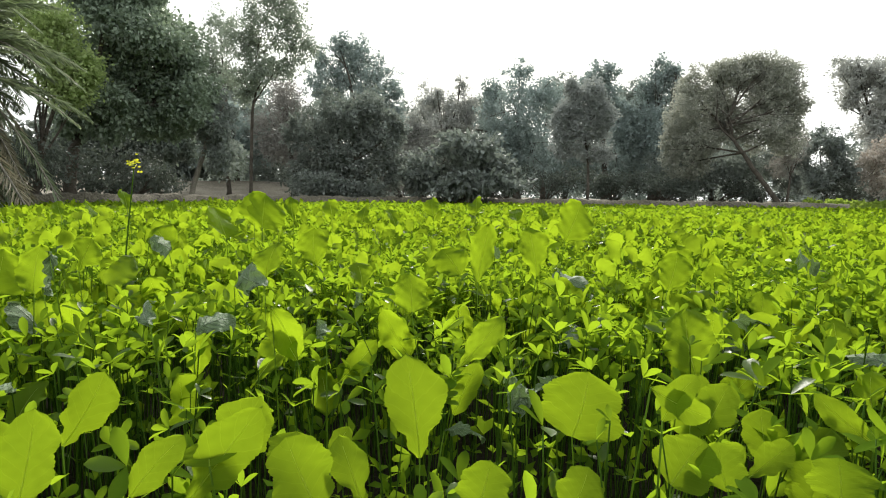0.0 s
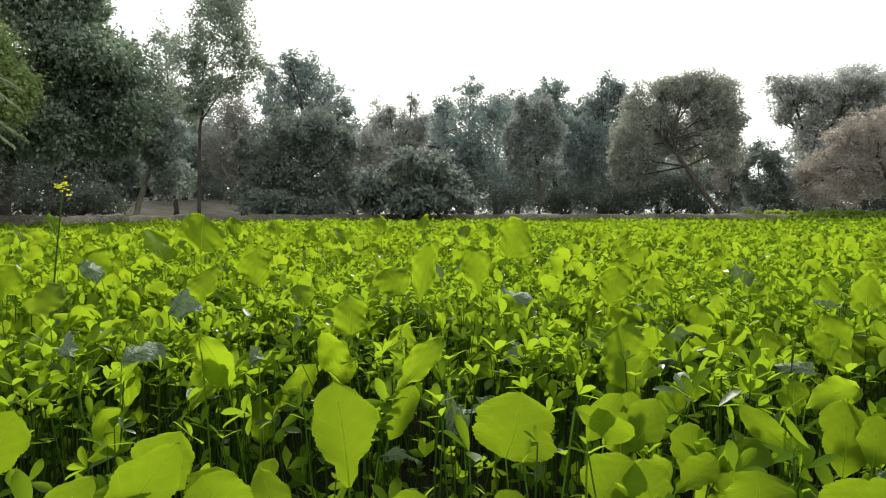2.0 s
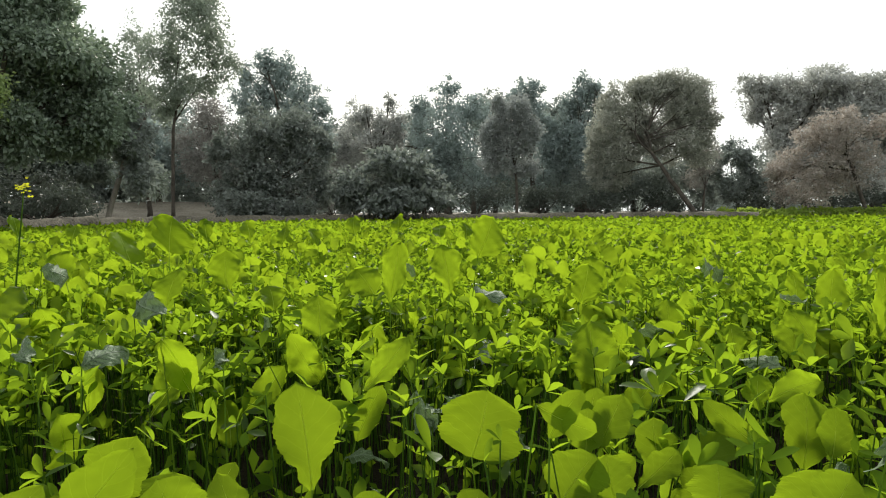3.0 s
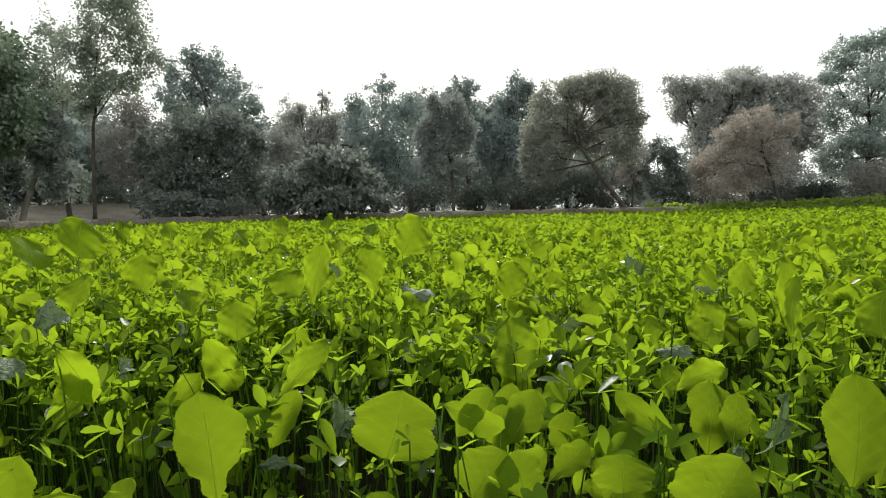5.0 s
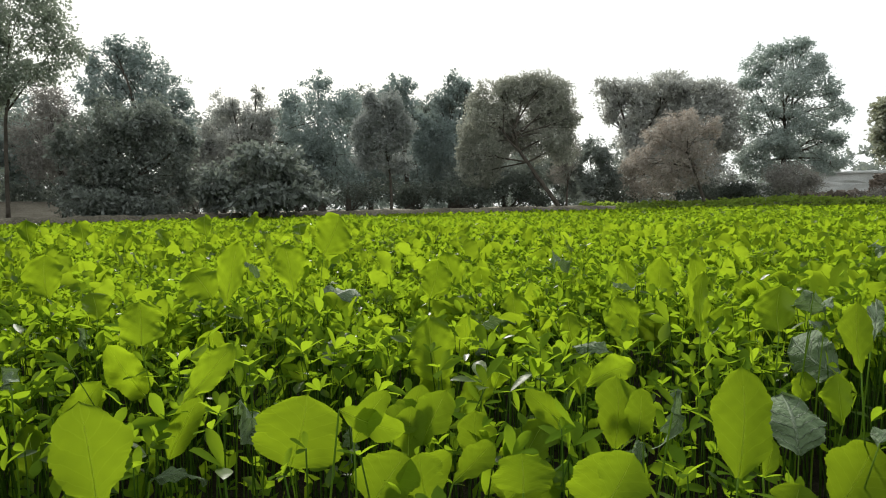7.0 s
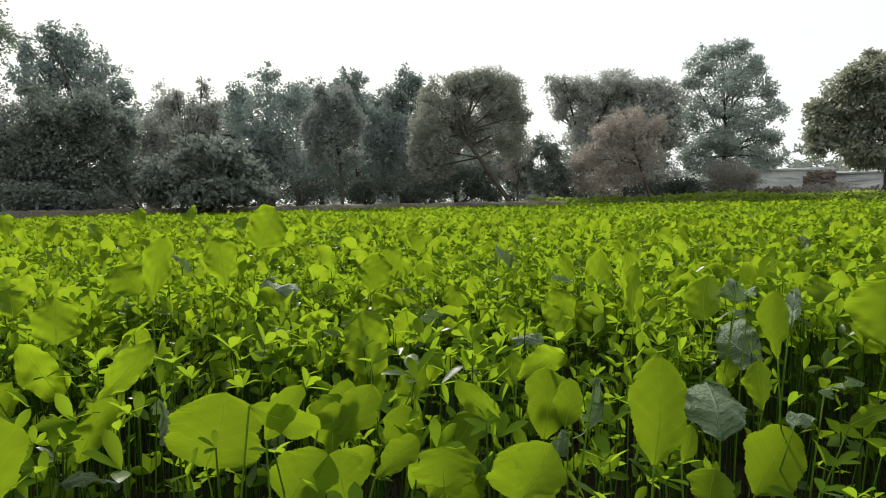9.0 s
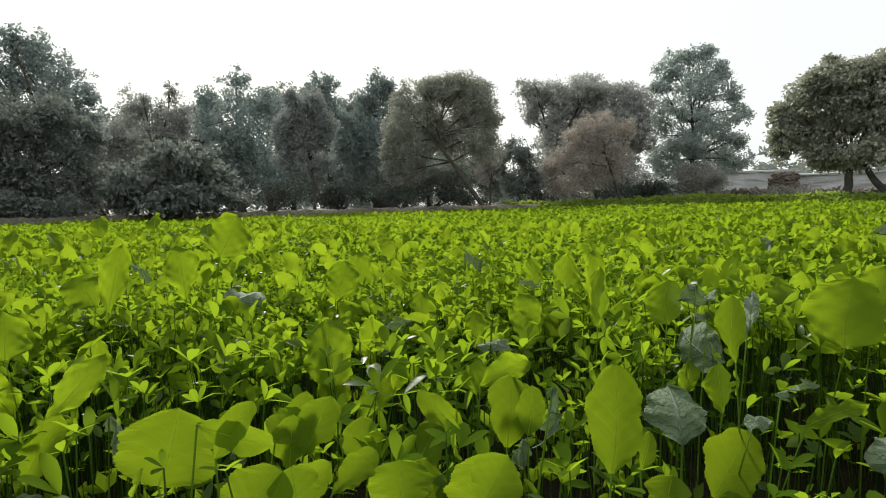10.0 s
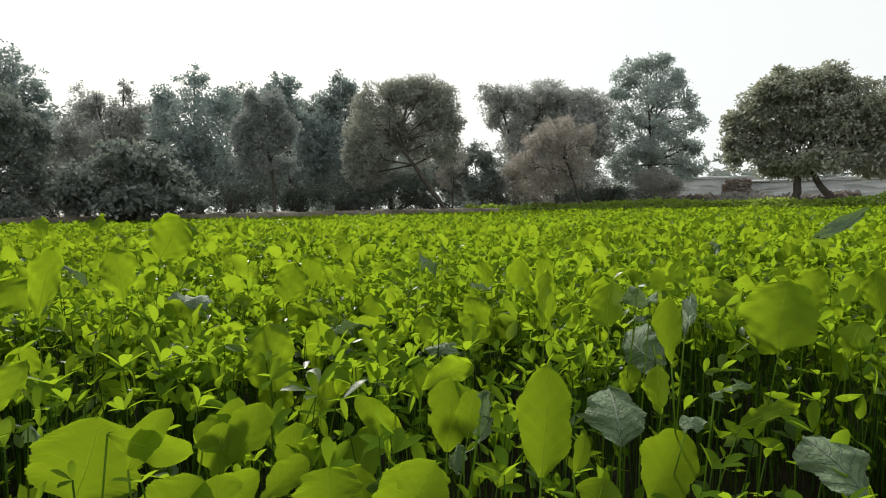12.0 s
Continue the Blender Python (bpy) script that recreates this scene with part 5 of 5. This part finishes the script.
def crop_clover(name, label, rng, x, y, templates, size, sink, stems):
    n = len(x)
    z = canopy(x, y) - np.minimum(rng.exponential(sink, n), sink * 3) + rng.normal(size=n) * 0.022
    if sink > 0.1:                     # the shaded layer below the top leaves
        z = canopy(x, y) - rng.uniform(0.12, 0.27, n)
    z = np.maximum(z, 0.07)
    p = np.stack([x, y, z], -1)
    up = unit(rng.normal(size=(n, 3)) * 0.7 + [0, -0.25, 1.0])
    along = rng.normal(size=(n, 3)) * [1, 1, 0.3]
    axes, pile = frames(along, up), Pile()
    sizes = size * rng.uniform(0.55, 1.3, n)
    kind = rng.integers(0, len(templates), n)
    for k, t in enumerate(templates):
        on = kind == k
        scatter(pile, t, p[on], axes[on], sizes[on])
    tagged(new(name, pile.mesh(name, M_CLOVER)), label, "clover", kind="stuff")
    if stems:
        on = rng.random(n) < stems
        q = p[on]
        m = len(q)
        foot = q * [1, 1, 0] + rng.normal(size=(m, 3)) * [0.03, 0.03, 0]
        way = q - foot
        pile = Pile()
        scatter(pile, STEM3, foot, frames(way, rng.normal(size=(m, 3))), np.stack([np.full(m, 0.0024), np.linalg.norm(way, axis=1), np.full(m, 0.0024)], -1))
        tagged(new("clover_stems", pile.mesh("clover_stems", M_STEM)), "thin upright green clover stems", "stems", kind="stuff")


def crop_mustard(name, rng, x, y, low, high, width, rows, cols, stems=True, pale=False):
    n = len(x)
    made = [blade(1.0, rng.uniform(1.2, 1.8), rng, ("oval", "lobed", "round", "lobed", "oval")[k], rng.uniform(0.1, 0.6), 0.25, rows, cols, 0.08) for k in range(5)]
    z = canopy(x, y) + rng.uniform(low, high, n) - 0.09
    p = np.stack([x, y, z], -1)
    along = unit(rng.normal(size=(n, 3)) * [0.7, 0.7, 0.3] + [0, 0, 1.0])
    facing = rng.normal(size=(n, 3)) * [0.9, 0.7, 0.45] + [0, -0.6, 0.3]
    if pale:
        along, facing = unit(rng.normal(size=(n, 3)) * [1, 1, 0.35]), rng.normal(size=(n, 3)) * 0.4 + [0, -0.3, 1.0]
    axes, pile = frames(along, facing), Pile()
    kind = rng.integers(0, 5, n)
    size = width * rng.uniform(0.6, 1.25, n)
    for k in range(5):
        on = kind == k
        scatter(pile, made[k], p[on], axes[on], size[on])
    tagged(new(name, pile.mesh(name, M_SHEEN_MANY if pale else M_MUSTARD)), "mustard leaves lying over in the crop, coloured pale as highlights" if pale else "broad yellow-green mustard leaves among the clover", "leafy plants", kind="stuff")
    if stems:
        foot = p * [1, 1, 0] + rng.normal(size=(n, 3)) * [0.02, 0.02, 0]
        pile = Pile()
        scatter(pile, STEM3, foot, frames(p - foot, rng.normal(size=(n, 3))), np.stack([np.full(n, 0.003), np.linalg.norm(p - foot, axis=1), np.full(n, 0.003)], -1))
        tagged(new("mustard_stalks", pile.mesh("mustard_stalks", M_STEM)), "green mustard leaf stalks", "stems", kind="stuff")


HOLLOWS = ((1.1, 0.48, 0.36), (1.22, 0.66, 0.26), (-0.18, 0.82, 0.19), (0.13, 0.78, 0.10), (-0.02, 0.72, 0.10), (-0.42, 0.80, 0.14), (0.30, 0.80, 0.08), (0.46, 0.95, 0.08),
           (0.85, 0.95, 0.12), (1.02, 1.16, 0.12), (0.66, 1.15, 0.08), (0.30, 1.02, 0.09), (-0.05, 1.06, 0.10), (-0.45, 1.05, 0.10))     # thin places in the stand: x, y, radius


def room_mask(x, y):
    """True where small plants may stand: not crowded against the open side of a large leaf."""
    free = np.ones(len(x), bool)
    for centre, width in ROOM:
        side = EYE_MID[:2] - centre[:2]
        side = side / np.linalg.norm(side)
        for k in (0.06,):
            free &= np.hypot(x - centre[0] - side[0] * k, y - centre[1] - side[1] * k) > 0.02 + 0.4 * width
    return free


def hollow_mask(x, y):
    inside = np.zeros(len(x), bool)
    for hx, hy, r in HOLLOWS:
        inside |= np.hypot(x - hx, y - hy) < r
    return inside


def build_crop():
    rng = np.random.default_rng(51)
    x, y = spots(rng, 11000, 0.36, 2.3)
    near = np.hypot(x - 0.14, y + 0.03)
    gap = hollow_mask(x, y)
    keep = (rng.random(len(x)) < np.interp(near, [0.4, 0.9, 1.4, 2.0], [0.2, 0.5, 0.9, 1.0]) * np.where(bumps(x, y, 0.06, 8) > np.interp(near, [0.7, 1.3, 2.3], [0.15, -0.05, -0.5]), 1.0, 0.12)) & ~(gap & (rng.random(len(x)) < 0.72))
    keep &= room_mask(x, y) | (rng.random(len(x)) < 0.2)
    x, y = x[keep], y[keep]
    crop_clover("clover_near", "dense bright green clover crop around the camera", rng, x, y, TREFOILS, 0.034, 0.03, 0.5)
    x, y = spots(rng, 1500, 0.8, 2.4)
    keep = room_mask(x, y) | (rng.random(len(x)) < 0.5)
    x, y = x[keep], y[keep]
    crop_clover("clover_lower", "shaded green clover leaves low in the crop", rng, x, y, TREFOILS_MID, 0.036, 0.15, 0)
    for name, count, r0, r1, templates in (("clover_middle", 9500, 2.3, 3.8, TREFOILS_MID), ("clover_beyond", 24500, 3.8, 6.5, [TREFOIL_FAR])):
        x, y = spots(rng, count, r0, r1)
        keep = (bumps(x, y, 0.11, 3) > -0.35) | (rng.random(len(x)) < 0.22)
        x, y = x[keep], y[keep]
        crop_clover(name, "dense bright green clover crop in the field", rng, x, y, templates, 0.041, 0.05, 0.25)
    x, y = spots(rng, 50000, 6.5, 16)
    crop_clover("clover_far", "level bright green clover field", rng, x, y, [TREFOIL_FAR], 0.065, 0.03, 0)
    x, y = spots(rng, 70000, 16, 31)
    crop_clover("clover_distant", "level bright green clover field towards the trees", rng, x, y, [LEAF_TWO], 0.13, 0.02, 0)
    x, y = spots(rng, 14000, 0.3, 3.0, 74, 310)
    crop_clover("clover_behind", "green clover crop behind the camera", rng, x, y, [TREFOIL_FAR], 0.048, 0.06, 0)
    x, y = spots(rng, 500, 0.0, 0.36, -180, 180)
    crop_clover("clover_under", "green clover crop under the camera", rng, x, y, TREFOILS_MID, 0.04, 0.08, 0)
    x, y = spots(rng, 34000, 3.0, 14, 74, 310)
    crop_clover("clover_outer", "green clover crop further round the field", rng, x, y, [TREFOIL_FAR], 0.14, 0.05, 0)
    x, y = spots(rng, 90, 1.1, 2.3)
    keep = ~hollow_mask(x, y) & room_mask(x, y)
    x, y = x[keep], y[keep]
    z = canopy(x, y) + rng.uniform(-0.12, -0.04, len(x))
    lean = rng.normal(size=(len(x), 2)) * 0.035
    for i in range(len(x)):
        tall = rng.uniform(0.06, 0.12)
        leaf_plant((x[i], y[i], z[i]), (x[i] + lean[i, 0], y[i] + lean[i, 1] + 0.01, z[i] + tall), tall * rng.uniform(0.5, 0.75), kind="pale" if i % 9 == 0 and y[i] > 1.2 else ("oval", "lobed", "round")[i % 3])
    x, y = spots(rng, 400, 0.5, 1.6)
    keep = ~hollow_mask(x, y) & room_mask(x, y)
    x, y = x[keep], y[keep]
    z = canopy(x, y) + rng.normal(size=len(x)) * 0.03 - 0.01
    for i in range(len(x)):
        clover_plant(x[i], y[i], z[i], rng.uniform(0.030, 0.050))
    x, y = spots(rng, 1500, 1.6, 3.6)
    crop_mustard("mustard_near", rng, x, y, -0.03, 0.07, 0.064, 12, 4)
    x, y = spots(rng, 4600, 3.4, 8.0)
    crop_mustard("mustard_middle", rng, x, y, -0.02, 0.09, 0.066, 8, 2)
    x, y = spots(rng, 330, 1.8, 5.5, -45, 20)
    crop_mustard("mustard_tall", rng, x, y, 0.06, 0.155, 0.056, 14, 4)
    # scattered pale leaves stand for bright sky highlights on the crop
    x, y = spots(rng, 200, 1.6, 8.0)
    crop_mustard("mustard_sheen", rng, x, y, -0.01, 0.09, 0.042, 8, 4, pale=True)
    x, y = spots(rng, 7000, 6.5, 16)
    crop_mustard("mustard_far", rng, x, y, -0.02, 0.09, 0.062, 4, 2, False)
    x, y = spots(rng, 4000, 16, 31)
    crop_mustard("mustard_distant", rng, x, y, 0.0, 0.10, 0.09, 3, 2, False)


build_crop()
